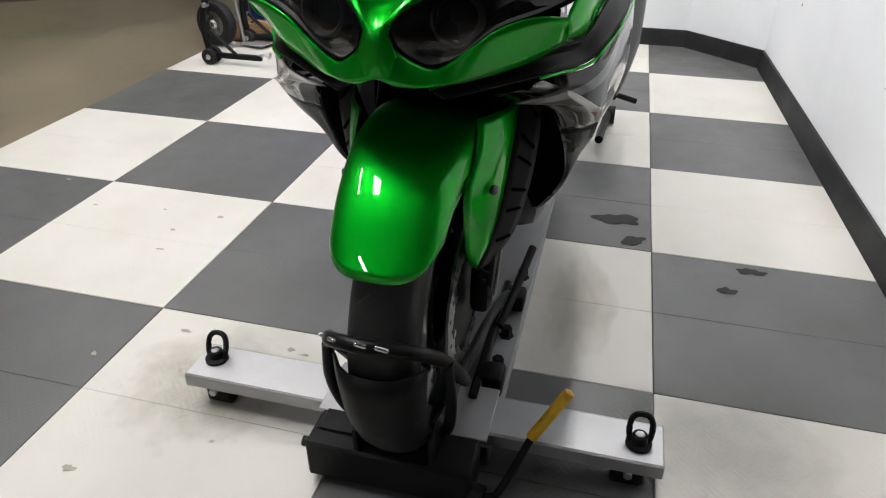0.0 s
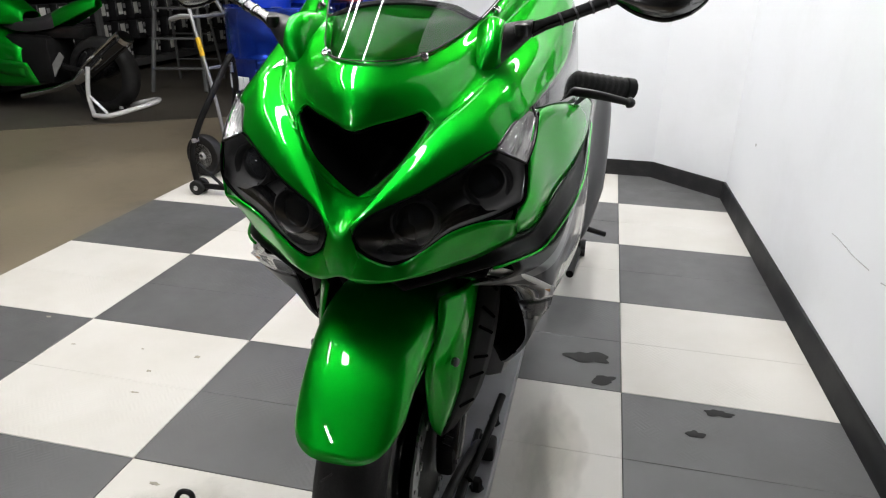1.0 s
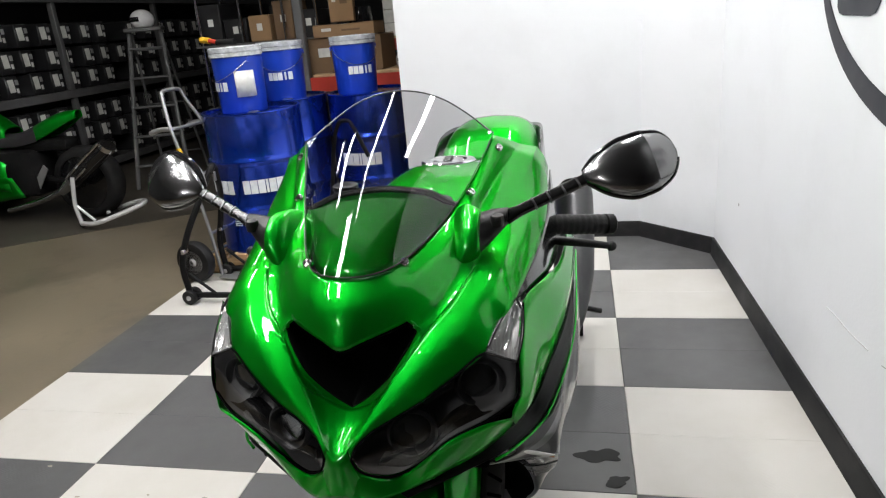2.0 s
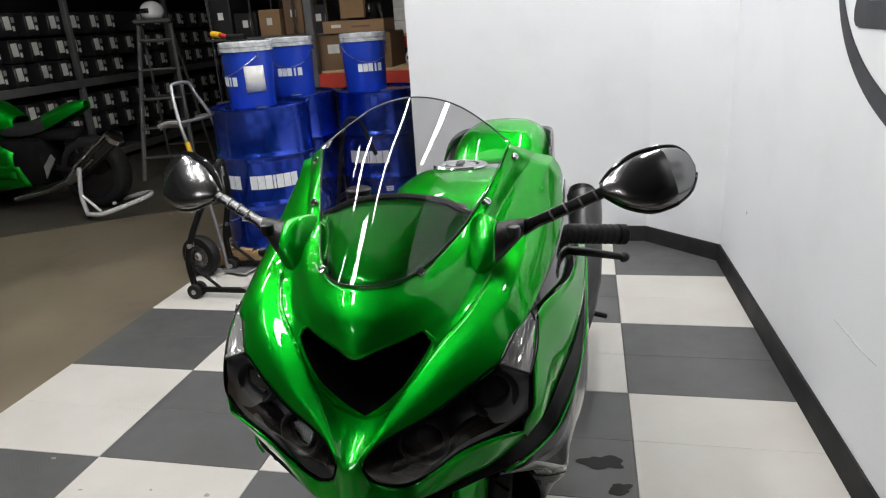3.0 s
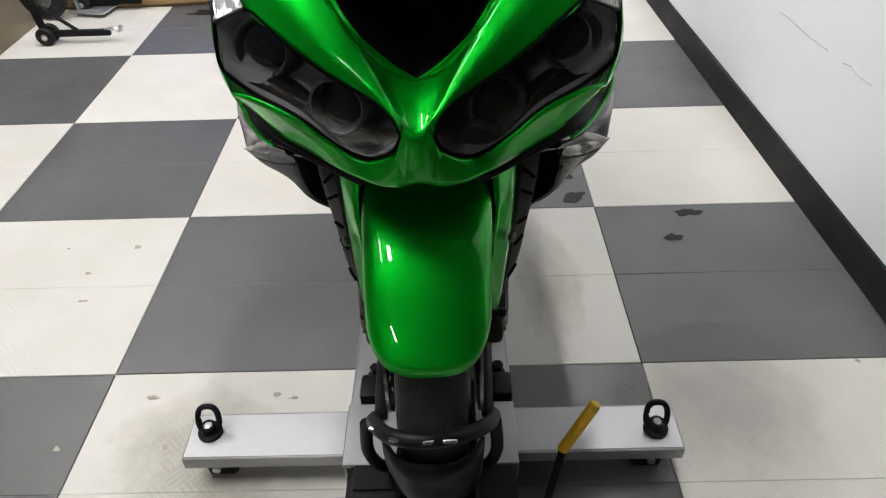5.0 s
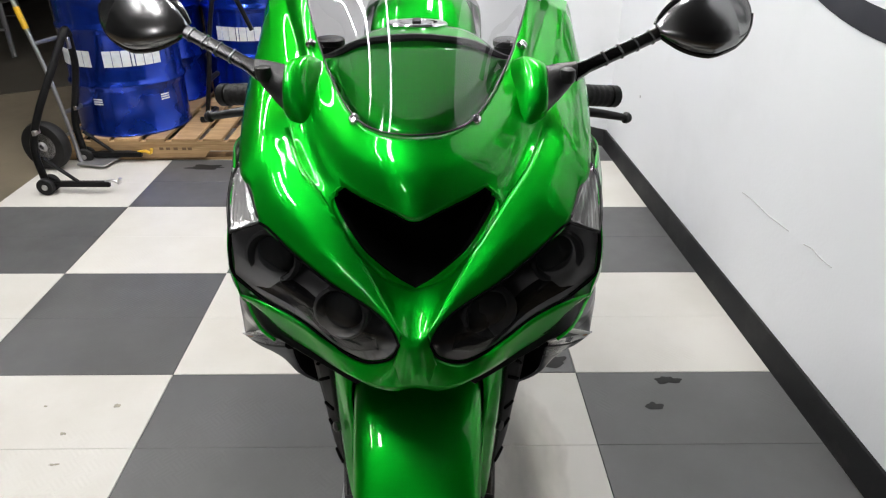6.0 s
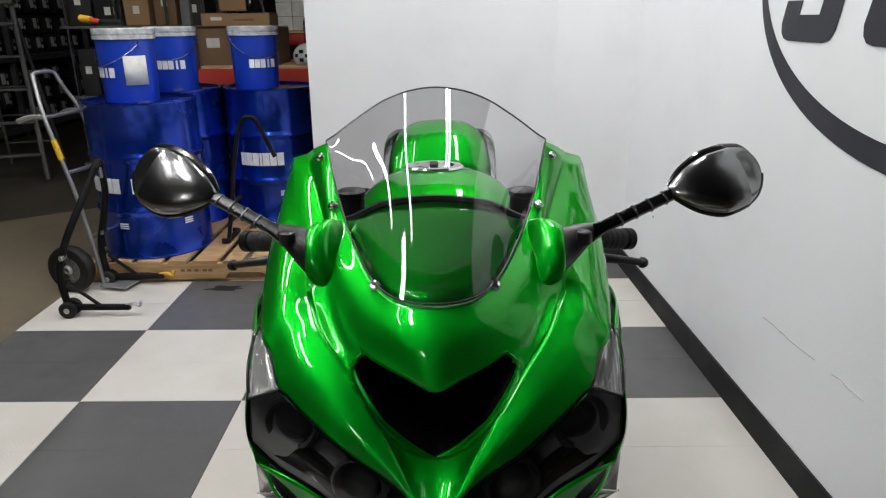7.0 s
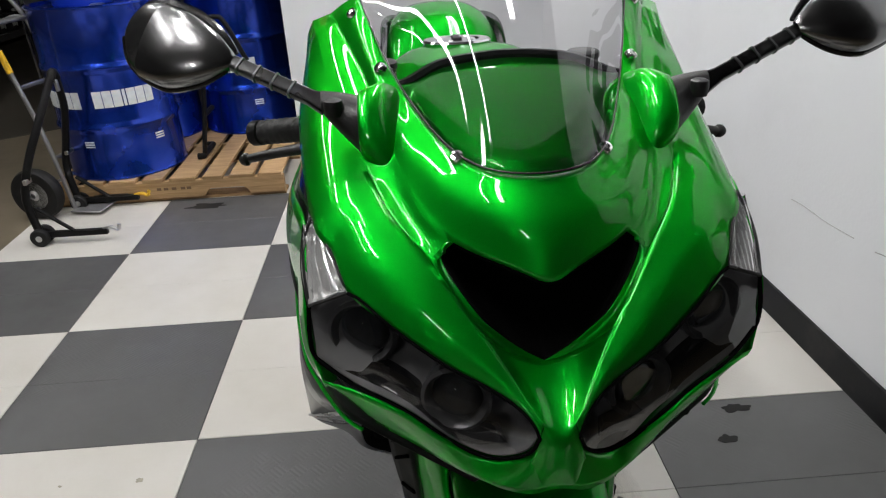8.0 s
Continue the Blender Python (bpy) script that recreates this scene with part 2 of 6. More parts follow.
def wood_grain(name, light, dark, along=(1, 14, 14)):
    m, nt, b = nodes_of(name)
    link = nt.links.new
    co = nt.nodes.new("ShaderNodeTexCoord")
    mp = nt.nodes.new("ShaderNodeMapping")
    mp.inputs["Scale"].default_value = along
    link(co.outputs["Object"], mp.inputs[0])
    info = nt.nodes.new("ShaderNodeObjectInfo")
    link(info.outputs["Random"], mp.inputs["Location"])
    nz = nt.nodes.new("ShaderNodeTexNoise")
    nz.inputs["Scale"].default_value, nz.inputs["Detail"].default_value, nz.inputs["Distortion"].default_value = 5, 8, 1.2
    link(mp.outputs[0], nz.inputs["Vector"])
    rp = nt.nodes.new("ShaderNodeValToRGB")
    rp.color_ramp.elements[0].position, rp.color_ramp.elements[0].color = 0.3, (*dark, 1)
    rp.color_ramp.elements[1].position, rp.color_ramp.elements[1].color = 0.7, (*light, 1)
    link(nz.outputs["Fac"], rp.inputs[0])
    mx = nt.nodes.new("ShaderNodeMix")
    mx.data_type, mx.blend_type = "RGBA", "MULTIPLY"
    mx.inputs[0].default_value = 1
    rr = nt.nodes.new("ShaderNodeMapRange")
    rr.inputs[3].default_value, rr.inputs[4].default_value = 0.78, 1.12
    link(info.outputs["Random"], rr.inputs[0])
    link(rp.outputs[0], mx.inputs[6])
    link(rr.outputs[0], mx.inputs[7])
    link(mx.outputs[2], b.inputs["Base Color"])
    b.inputs["Roughness"].default_value = 0.75
    bp = nt.nodes.new("ShaderNodeBump")
    bp.inputs["Strength"].default_value, bp.inputs["Distance"].default_value = 0.3, 0.002
    link(nz.outputs["Fac"], bp.inputs["Height"])
    link(bp.outputs[0], b.inputs["Normal"])
    return m


GREEN = candy_paint("candy_green", (0.0006, 0.30, 0.011))
GRAPHIC = graphic_paint("side_graphic")
BLACK_PLASTIC = surface("black_plastic", (0.008, 0.008, 0.0085), 0.45, vary=0.25, grain=0.06, grain_scale=500, spec=0.38)
BLACK_GLOSS = surface("black_gloss", (0.007, 0.007, 0.008), 0.14, vary=0.2, grain=0.0, coat=0.5, rough_vary=0.03)
BLACK_STEEL = surface("black_painted_steel", (0.008, 0.008, 0.0083), 0.42, vary=0.3, grain=0.05, grain_scale=120, stain=(0.05, 0.047, 0.045), stain_amount=0.08, stain_scale=14, spec=0.10)
RUBBER = surface("rubber", (0.010, 0.010, 0.0103), 0.62, vary=0.25, grain=0.12, grain_scale=240, stain=(0.05, 0.047, 0.045), stain_amount=0.2, stain_scale=10, spec=0.25)
ALU = surface("brushed_aluminium", (0.37, 0.37, 0.38), 0.5, 0.9, vary=0.08, grain=0.04, grain_scale=90, stain=(0.32, 0.31, 0.29), stain_amount=0.4, stain_scale=6)
STEEL = surface("bare_steel", (0.5, 0.5, 0.5), 0.3, 1.0, vary=0.15, grain=0.03)
CHROME = surface("chrome", (0.75, 0.75, 0.76), 0.12, 1.0, vary=0.05, grain=0.0, rough_vary=0.05)
DULL_ALU = surface("dull_aluminium", (0.45, 0.45, 0.45), 0.5, 0.6, vary=0.15, grain=0.05)
LADDER_GREY = surface("ladder_grey", (0.1, 0.1, 0.1), 0.55, 0.3, vary=0.2, grain=0.05)
DARK_METAL = surface("dark_metal", (0.10, 0.10, 0.105), 0.38, 0.8, vary=0.2, grain=0.03)
MUFFLER_GREY = surface("muffler_grey", (0.05, 0.05, 0.052), 0.38, 0.6, vary=0.1, grain=0.03)
# near-zero black, also where deep shade is put into the colour
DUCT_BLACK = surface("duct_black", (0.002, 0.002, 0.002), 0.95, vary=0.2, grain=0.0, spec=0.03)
DUCT_SATIN = surface("duct_satin", (0.005, 0.005, 0.005), 0.5, vary=0.2, grain=0.0, spec=0.15)
HEAD_DARK = surface("headlight_reflector", (0.24, 0.24, 0.245), 0.6, 0.0, vary=0.12, scale=14, grain=0.0, spec=0.25)
RING_METAL = surface("projector_ring", (0.16, 0.16, 0.165), 0.3, 0.7, vary=0.1, grain=0.0)
STALK_GREY = surface("stalk_black", (0.045, 0.045, 0.046), 0.25, 1.0, vary=0.1, grain=0.0)
LENS = clear_pane("headlight_lens", (0.95, 0.95, 0.96), 0.015, 1.5, haze=8.0)
MIRROR_BLACK = surface("mirror_black", (0.2, 0.2, 0.202), 0.22, 1.0, vary=0.1, grain=0.0, rough_vary=0.03)
GRAPHITE = surface("graphite_paint", (0.05, 0.05, 0.052), 0.3, 0.7, vary=0.1, scale=10, grain=0.0, coat=0.4)
SIGNAL_SILVER = surface("signal_silver", (0.75, 0.75, 0.75), 0.13, 0.7, vary=0.05, grain=0.0)
SILVER = surface("silver_paint", (0.55, 0.55, 0.55), 0.3, 0.7, vary=0.1, scale=10, grain=0.0, coat=0.5)
SIGNAL_LENS = clear_pane("signal_lens", (0.95, 0.95, 0.95), 0.02, 1.5, flutes=True)
SCREEN = clear_pane("smoked_screen", (0.66, 0.66, 0.67), 0.01, 1.48)
BULB_GLASS = clear_pane("projector_glass", (0.8, 0.83, 0.86), 0.04, 1.45)
YELLOW_GRIP = surface("yellow_rubber", (0.72, 0.42, 0.015), 0.5, vary=0.12, grain=0.05, stain=(0.2, 0.13, 0.03), stain_amount=0.5, stain_scale=30)
RED_PAINT = surface("red_paint", (0.42, 0.035, 0.02), 0.5, vary=0.15)
AMBER_GLINT = surface("amber_glint", (0.45, 0.25, 0.13), 0.3, vary=0.1)
WALL_WHITE = surface("white_wall_paint", (0.80, 0.815, 0.84), 0.55, vary=0.02, scale=1.5, grain=0.05, grain_scale=90, stain=(0.5, 0.5, 0.5), stain_amount=0.12, stain_scale=2.5)
BASE_BLACK = surface("black_baseboard_vinyl", (0.011, 0.011, 0.0115), 0.5, vary=0.2, grain=0.03, stain=(0.08, 0.075, 0.07), stain_amount=0.2, stain_scale=7, spec=0.18)
DECAL_BLACK = surface("black_vinyl", (0.015, 0.015, 0.022), 0.5, vary=0.1, grain=0.0)
SCUFF = surface("grey_scuff", (0.42, 0.42, 0.42), 0.6, vary=0.2, grain=0.05)
CONCRETE = surface("sealed_concrete", (0.165, 0.136, 0.095), 0.42, vary=0.22, scale=1.4, grain=0.05, grain_scale=60, stain=(0.06, 0.05, 0.04), stain_amount=0.6, stain_scale=1.8)
AISLE_DIMMED = surface("dimmed_floor", (0.055, 0.048, 0.037), 0.55, vary=0.25, scale=1.4, grain=0.05, grain_scale=60, stain=(0.06, 0.05, 0.035), stain_amount=0.5, stain_scale=1.5)
TILE_DARK = tile_paint("grey_floor_paint", (0.088, 0.088, 0.088), (0.13, 0.13, 0.13), (0.045, 0.044, 0.042), 0.42)
TILE_LIGHT = tile_paint("white_floor_paint", (0.62, 0.60, 0.56), (0.5, 0.48, 0.44), (0.47, 0.445, 0.39), 0.38)
WEAR = worn_patch("worn_paint", (0.36, 0.355, 0.33), 0.26, 0.11)
DIRT_SHADOW = worn_patch("yellow_dirt_shadow", (0.38, 0.35, 0.24), 0.26, 0.16)
OIL = surface("oil_stain", (0.011, 0.011, 0.0105), 0.55, vary=0.3, grain=0.0, spec=0.2)
GRIME = surface("grime", (0.3, 0.28, 0.22), 0.5, vary=0.4, scale=30, grain=0.0)
DRUM_BLUE = surface("drum_blue", (0.007, 0.042, 0.40), 0.24, 0.8, vary=0.15, scale=3, grain=0.01, coat=0.5, stain=(0.02, 0.05, 0.3), stain_amount=0.25, stain_scale=12)
PAIL_BLUE = surface("pail_blue", (0.007, 0.04, 0.38), 0.35, vary=0.1, grain=0.02)
LID_GREY = surface("pail_lid", (0.46, 0.48, 0.50), 0.22, vary=0.25, scale=30, grain=0.03)
PRINT_WHITE = surface("white_print", (0.7, 0.72, 0.74), 0.5, vary=0.1, scale=40, grain=0.0)
LABEL_GREY = surface("paper_label", (0.62, 0.62, 0.6), 0.6, vary=0.15, scale=25, grain=0.02)
WOOD = wood_grain("pallet_pine", (0.52, 0.34, 0.17), (0.3, 0.18, 0.08))
WOOD_DARK = wood_grain("plank_pine", (0.55, 0.40, 0.24), (0.36, 0.24, 0.12))
CARD = surface("cardboard", (0.27, 0.165, 0.08), 0.8, vary=0.15, scale=4, grain=0.05)
CARD_DARK = surface("cardboard_dark", (0.15, 0.09, 0.045), 0.8, vary=0.15, scale=4, grain=0.05)
BIN_BLACK = surface("black_bin", (0.014, 0.014, 0.015), 0.4, vary=0.2, grain=0.03)
RACK_GREY = surface("grey_rack_steel", (0.11, 0.11, 0.11), 0.5, 0.3, vary=0.15, grain=0.03)
PAPER = surface("white_tag", (0.62, 0.62, 0.58), 0.7, vary=0.12, scale=20, grain=0.02)
SEAT_VINYL = surface("seat_vinyl", (0.02, 0.02, 0.021), 0.55, vary=0.2, grain=0.15, grain_scale=320)
HELMET_WHITE = surface("helmet_white", (0.6, 0.6, 0.6), 0.25, vary=0.1, grain=0.0, coat=0.5)
BACK_DARK = surface("dark_wall", (0.03, 0.03, 0.032), 0.8, vary=0.3, scale=1.2, grain=0.05)
CEILING_DARK = surface("ceiling_grey", (0.09, 0.09, 0.095), 0.8, vary=0.15, scale=1.0, grain=0.05)
TUBE = glow("fluorescent_tube", (1.0, 0.985, 0.965), 91.0)


# ---------------------------------------------------------------- mesh helpers
def part(name, bm, material, parent=None, label="", smooth=True, solid=0.0, bevel=0.0):
    """Links a bmesh as one mesh object, under a thing or a part."""
    me = bpy.data.meshes.new(name)
    bmesh.ops.recalc_face_normals(bm, faces=bm.faces)
    bm.to_mesh(me)
    bm.free()
    if smooth:
        me.polygons.foreach_set("use_smooth", [True] * len(me.polygons))
        me.set_sharp_from_angle(angle=radians(38))
    me.materials.append(material)
    ob = new(name, me)
    ob.parent = parent
    if label:
        ob["label"] = label
    if solid:
        s = ob.modifiers.new("thick", "SOLIDIFY")
        s.thickness, s.offset = solid, -1
    if bevel:
        s = ob.modifiers.new("edge", "BEVEL")
        s.width, s.segments, s.limit_method = bevel, 2, "ANGLE"
    return ob


def thing(name, place, label, category, group="", turn=0.0):
    ob = new(name)
    ob.matrix_basis = pose(*place, 0, 0, turn)
    ob.empty_display_size = 0.1
    return tagged(ob, label, category, group)


def catmull(p0, p1, p2, p3, t):
    return 0.5 * (2 * p1 + (p2 - p0) * t + (2 * p0 - 5 * p1 + 4 * p2 - p3) * t * t + (3 * p1 - p0 - 3 * p2 + p3) * t ** 3)


def spline(points, n, closed=False):
    """n + 1 points (closed: n) on a smooth curve through the given ones."""
    p = [Vector(q) for q in points]
    k = len(p)
    out = []
    spans = k if closed else k - 1
    for i in range(n if closed else n + 1):
        u = i / n * spans
        a = min(int(u), spans - 1)
        if closed:
            q = [p[(a + j) % k] for j in (-1, 0, 1, 2)]
        else:
            q = [p[a - 1] if a > 0 else 2 * p[0] - p[1], p[a], p[a + 1], p[a + 2] if a + 2 < k else 2 * p[-1] - p[-2]]
        out.append(catmull(*q, u - a))
    return out


def grid_faces(bm, rows, closed=False, flip=False):
    vs = [[bm.verts.new(v) for v in r] for r in rows]
    n = len(vs[0])
    for a, b in zip(vs, vs[1:]):
        for i in range(n if closed else n - 1):
            j = (i + 1) % n
            f = (a[i], a[j], b[j], b[i])
            if len({tuple(v.co) for v in f}) >= 3:
                try:
                    bm.faces.new(f[::-1] if flip else f)
                except ValueError:
                    pass
    return vs


def skin(rows, nu=28, nv=10):
    """A smooth surface through rows of matching points."""
    curves = [spline(r, nu) for r in rows]
    cols = [spline([c[i] for c in curves], nv) for i in range(nu + 1)]
    return [[cols[i][j] for i in range(nu + 1)] for j in range(nv + 1)]


def swell(a, b, out, amount, weights=None):
    """The row half way between rows a and b, pushed out."""
    o = Vector(out).normalized()
    weights = weights or [1] * len(a)
    return [(Vector(p) + Vector(q)) / 2 + o * (amount * w) for p, q, w in zip(a, b, weights)]


def mirrored(rows):
    return [[Vector((-v[0], v[1], v[2])) for v in r] for r in rows]


def moved(rows, d):
    return [[Vector(v) + Vector(d) for v in r] for r in rows]


def sheet(*grids):
    bm = bmesh.new()
    for g in grids:
        grid_faces(bm, g)
    bmesh.ops.remove_doubles(bm, verts=bm.verts, dist=0.0004)
    return bm


def box_bm(size, centre=(0, 0, 0), bevel=0.0, seg=1, bm=None, turn=None):
    own = bmesh.new()
    bmesh.ops.create_cube(own, size=1)
    for v in own.verts:
        v.co = Vector((v.co.x * size[0], v.co.y * size[1], v.co.z * size[2]))
    if bevel:
        bmesh.ops.bevel(own, geom=own.edges[:], offset=bevel, segments=seg, affect="EDGES", profile=0.5)
    m = Matrix.Translation(centre) @ (turn.to_4x4() if turn else Matrix())
    own.transform(m)
    if bm is None:
        return own
    join(bm, own)
    return bm


def join(bm, other):
    remap = {v: bm.verts.new(v.co) for v in other.verts}
    for f in other.faces:
        try:
            bm.faces.new([remap[v] for v in f.verts])
        except ValueError:
            pass
    other.free()
    return bm


def tube_bm(points, r, seg=10, n=0, bm=None, closed=False, radii=None):
    """A round bar along a smooth path."""
    own = bm if bm is not None else bmesh.new()
    p = spline(points, n, closed) if n else [Vector(q) for q in points]
    k = len(p)
    up = Vector((0.13, 0.29, 0.95))
    rings = []
    for i, c in enumerate(p):
        d = (p[(i + 1) % k] - p[i - 1]) if closed else (p[min(i + 1, k - 1)] - p[max(i - 1, 0)])
        d.normalize()
        side = d.cross(up)
        if side.length < 0.05:
            side = d.cross(Vector((1, 0, 0)))
        side.normalize()
        up2 = side.cross(d)
        rr = radii[i] if radii else r
        rings.append([c + rr * (math.cos(a) * side + math.sin(a) * up2) for a in [2 * math.pi * j / seg for j in range(seg)]])
    if closed:
        rings.append(rings[0])
    vs = grid_faces(own, rings, closed=True)
    if not closed:
        for ring in (vs[0], vs[-1]):
            try:
                own.faces.new(ring)
            except ValueError:
                pass
    return own


def lathe_bm(profile, seg=32, axis="z", centre=(0, 0, 0), bm=None):
    """A turned body: profile of (radius, height)."""
    own = bm if bm is not None else bmesh.new()
    c = Vector(centre)
    rings = []
    for r, h in profile:
        ring = []
        for j in range(seg):
            a = 2 * math.pi * j / seg
            u, v = r * math.cos(a), r * math.sin(a)
            ring.append(c + Vector({"z": (u, v, h), "x": (h, u, v), "y": (u, h, v)}[axis]))
        rings.append(ring)
    vs = grid_faces(own, rings, closed=True)
    for (r, _), ring in ((profile[0], vs[0]), (profile[-1], vs[-1])):
        if r > 1e-5:
            try:
                own.faces.new(ring)
            except ValueError:
                pass
    bmesh.ops.remove_doubles(own, verts=own.verts, dist=0.00005)
    return own


def rod(a, b, r, seg=10, bm=None, r2=None):
    return tube_bm([a, b], r, seg, bm=bm, radii=[r, r2 if r2 is not None else r])


def slab_bm(outline, thick, place, bm=None):
    """A flat plate: outline points (u, v), thickness, and a matrix that lays it."""
    own = bmesh.new()
    lo = [own.verts.new((u, v, 0)) for u, v in outline]
    hi = [own.verts.new((u, v, thick)) for u, v in outline]
    own.faces.new(lo[::-1])
    own.faces.new(hi)
    k = len(outline)
    for i in range(k):
        own.faces.new((lo[i], lo[(i + 1) % k], hi[(i + 1) % k], hi[i]))
    own.transform(place)
    return own if bm is None else join(bm, own)


def wrap_round(bm, radius, angle, z, centre=(0, 0)):
    """Bends a flat lettering (x, z, facing -y) round an upright can."""
    for v in bm.verts:
        a = angle + v.co.x / radius
        r = radius - v.co.y
        v.co = Vector((centre[0] + r * math.cos(a), centre[1] + r * math.sin(a), v.co.z + z))
    return bm


# ---------------------------------------------------------------- the room
T = 0.61                    # one floor square
WALL_TURN = 1.26             # degrees by which the side wall runs askew


def wall_x(y):
    """Face of the side wall at y."""
    return 0.633 - 0.022 * y


BACK_Y = 3.035                # face of the back wall
WALL_H = 2.75

ground = part("floor", box_bm((26, 26, 0.2), (-4, 3, -0.112)), CONCRETE, smooth=False)
tagged(ground, "brown sealed concrete shop floor with checkered painted bay", "floor", kind="structure")


# same brown floor, its colour darkened to stand in for light falling off
aisle = part("floor_aisle", slab_bm([(-6.3, 1.75), (-4.5, 3.05), (-3.3, 3.9), (-1.2, 5.35), (4.4, 5.35), (4.4, 12.4), (-6.3, 12.4)], 0.004, Matrix.Translation((0, 0, -0.012))), AISLE_DIMMED, smooth=False)
tagged(aisle, "sealed floor of the storage aisle, darkened in colour for its weaker light", "floor", kind="structure")


def wall_between(name, a, b, label, height=WALL_H, thick=0.06, material=None):
    """A wall whose face runs from a to b; its thickness lies behind, to the right of the run."""
    a, b = Vector((*a, 0)), Vector((*b, 0))
    d = (b - a).normalized()
    n = Vector((d.y, -d.x, 0))
    bm = bmesh.new()
    base = [a, b, b + n * thick, a + n * thick]
    lo = [bm.verts.new(p + Vector((0, 0, -0.02))) for p in base]
    hi = [bm.verts.new(p + Vector((0, 0, height))) for p in base]
    bm.faces.new(lo)
    bm.faces.new(hi)
    for i in range(4):
        bm.faces.new((lo[i], lo[(i + 1) % 4], hi[(i + 1) % 4], hi[i]))
    ob = part(name, bm, material or WALL_WHITE, smooth=False)
    return tagged(ob, label, "wall", kind="structure")


def skirting(name, a, b, height=0.093):
    """A vinyl base strip with a rounded top, standing 14 mm proud of a wall that runs from a to b."""
    a, b = Vector((*a, 0)), Vector((*b, 0))
    d = (b - a).normalized()
    n = Vector((-d.y, d.x, 0))
    prof = [(0.0, 0.0), (0.02, 0.0), (0.014, 0.012), (0.013, height - 0.006), (0.009, height), (0.0, height)]
    bm = bmesh.new()
    ends = [[bm.verts.new(p + n * u + Vector((0, 0, h))) for u, h in prof] for p in (a, b)]
    for i in range(len(prof) - 1):
        bm.faces.new((ends[0][i], ends[0][i + 1], ends[1][i + 1], ends[1][i]))
    bm.faces.new(ends[0])
    bm.faces.new(ends[1])
    ob = part(name, bm, BASE_BLACK)
    return tagged(ob, "black vinyl baseboard along the white wall", "baseboard", kind="structure")


CORNER_A = (wall_x(2.69), 2.69)
CORNER_B = (0.20, BACK_Y)
END = (-1.232, BACK_Y)
wall_between("wall_east", (wall_x(-0.42), -0.42), CORNER_A, "white painted side wall with a large black emblem")
wall_between("wall_corner", CORNER_A, CORNER_B, "short white slanted corner wall", thick=0.05)
wall_between("wall_north", CORNER_B, END, "white painted partition wall ending beside the drums", thick=0.05)
skirting("baseboard_east", (wall_x(-0.42), -0.42), CORNER_A)
skirting("baseboard_corner", CORNER_A, CORNER_B)
skirting("baseboard_north", CORNER_B, END)

wall_between("wall_shop_west", (-6.35, -8), (-6.35, 12.5), "dark far side wall of the shop", 4.2, -0.2, BACK_DARK)
wall_between("wall_shop_north", (-6.5, 12.5), (6, 12.5), "dark far end wall of the shop", 4.2, -0.2, BACK_DARK)
wall_between("wall_shop_south", (-6.5, -8), (6, -8), "dim wall behind the camera", 4.2, 0.2, CEILING_DARK)
wall_between("wall_shop_east", (4.5, -8), (4.5, 12.5), "dim outer wall of the shop", 4.2, 0.2, CEILING_DARK)
ceiling = part("ceiling", box_bm((11.4, 20.9, 0.15), (-0.95, 2.25, 4.26)), CEILING_DARK, smooth=False)
tagged(ceiling, "grey shop ceiling", "ceiling", kind="structure")


# ---------------------------------------------------------------- ceiling lights
def tube_light(x, y, z, length, tubes=2, turn=0.0):
    """A strip fixture: white housing, one to three tubes, end sockets."""
    kind = {1: "single", 2: "twin", 3: "triple"}[tubes]
    ob = thing("strip_light", (x, y, z), f"white {kind}-tube fluorescent strip light, switched on", "ceiling light", "strip lights", turn)
    part("housing", box_bm((0.05 + 0.045 * tubes, length, 0.05), (0, 0, 0.045), 0.008), WALL_WHITE, ob)
    part("hanger", rod((0, -length * 0.35, 0.06), (0, -length * 0.35, 4.19 - z), 0.004, 6), STEEL, ob)
    part("hanger", rod((0, length * 0.35, 0.06), (0, length * 0.35, 4.19 - z), 0.004, 6), STEEL, ob)
    for s in {1: (0,), 2: (-0.04, 0.04), 3: (-0.075, 0, 0.075)}[tubes]:
        part("tube", rod((s, -length / 2 + 0.03, 0), (s, length / 2 - 0.03, 0), 0.016, 10), TUBE, ob, "glowing white tube")
    for s in (-1, 1):
        part("socket", box_bm((0.12, 0.03, 0.05), (0, s * (length / 2 - 0.015), 0), 0.004), WALL_WHITE, ob)
    return ob


# the last entry is fill light, with no fixture known to hang there
for lx, ly, ll, ln, turned in LIGHTS:
    tube_light(lx, ly, LIGHT_Z, ll, ln, turned)


# ---------------------------------------------------------------- the motorcycle
BX = -0.4655
bike = thing("motorcycle", (BX, 0, 0), "candy green sport motorcycle with smoked windscreen in a wheel chock", "motorcycle")
SIDES = (1, -1)


def sided(rows, s):
    return rows if s > 0 else mirrored(rows)


def at(p, s):
    return Vector((p[0] * s, p[1], p[2]))


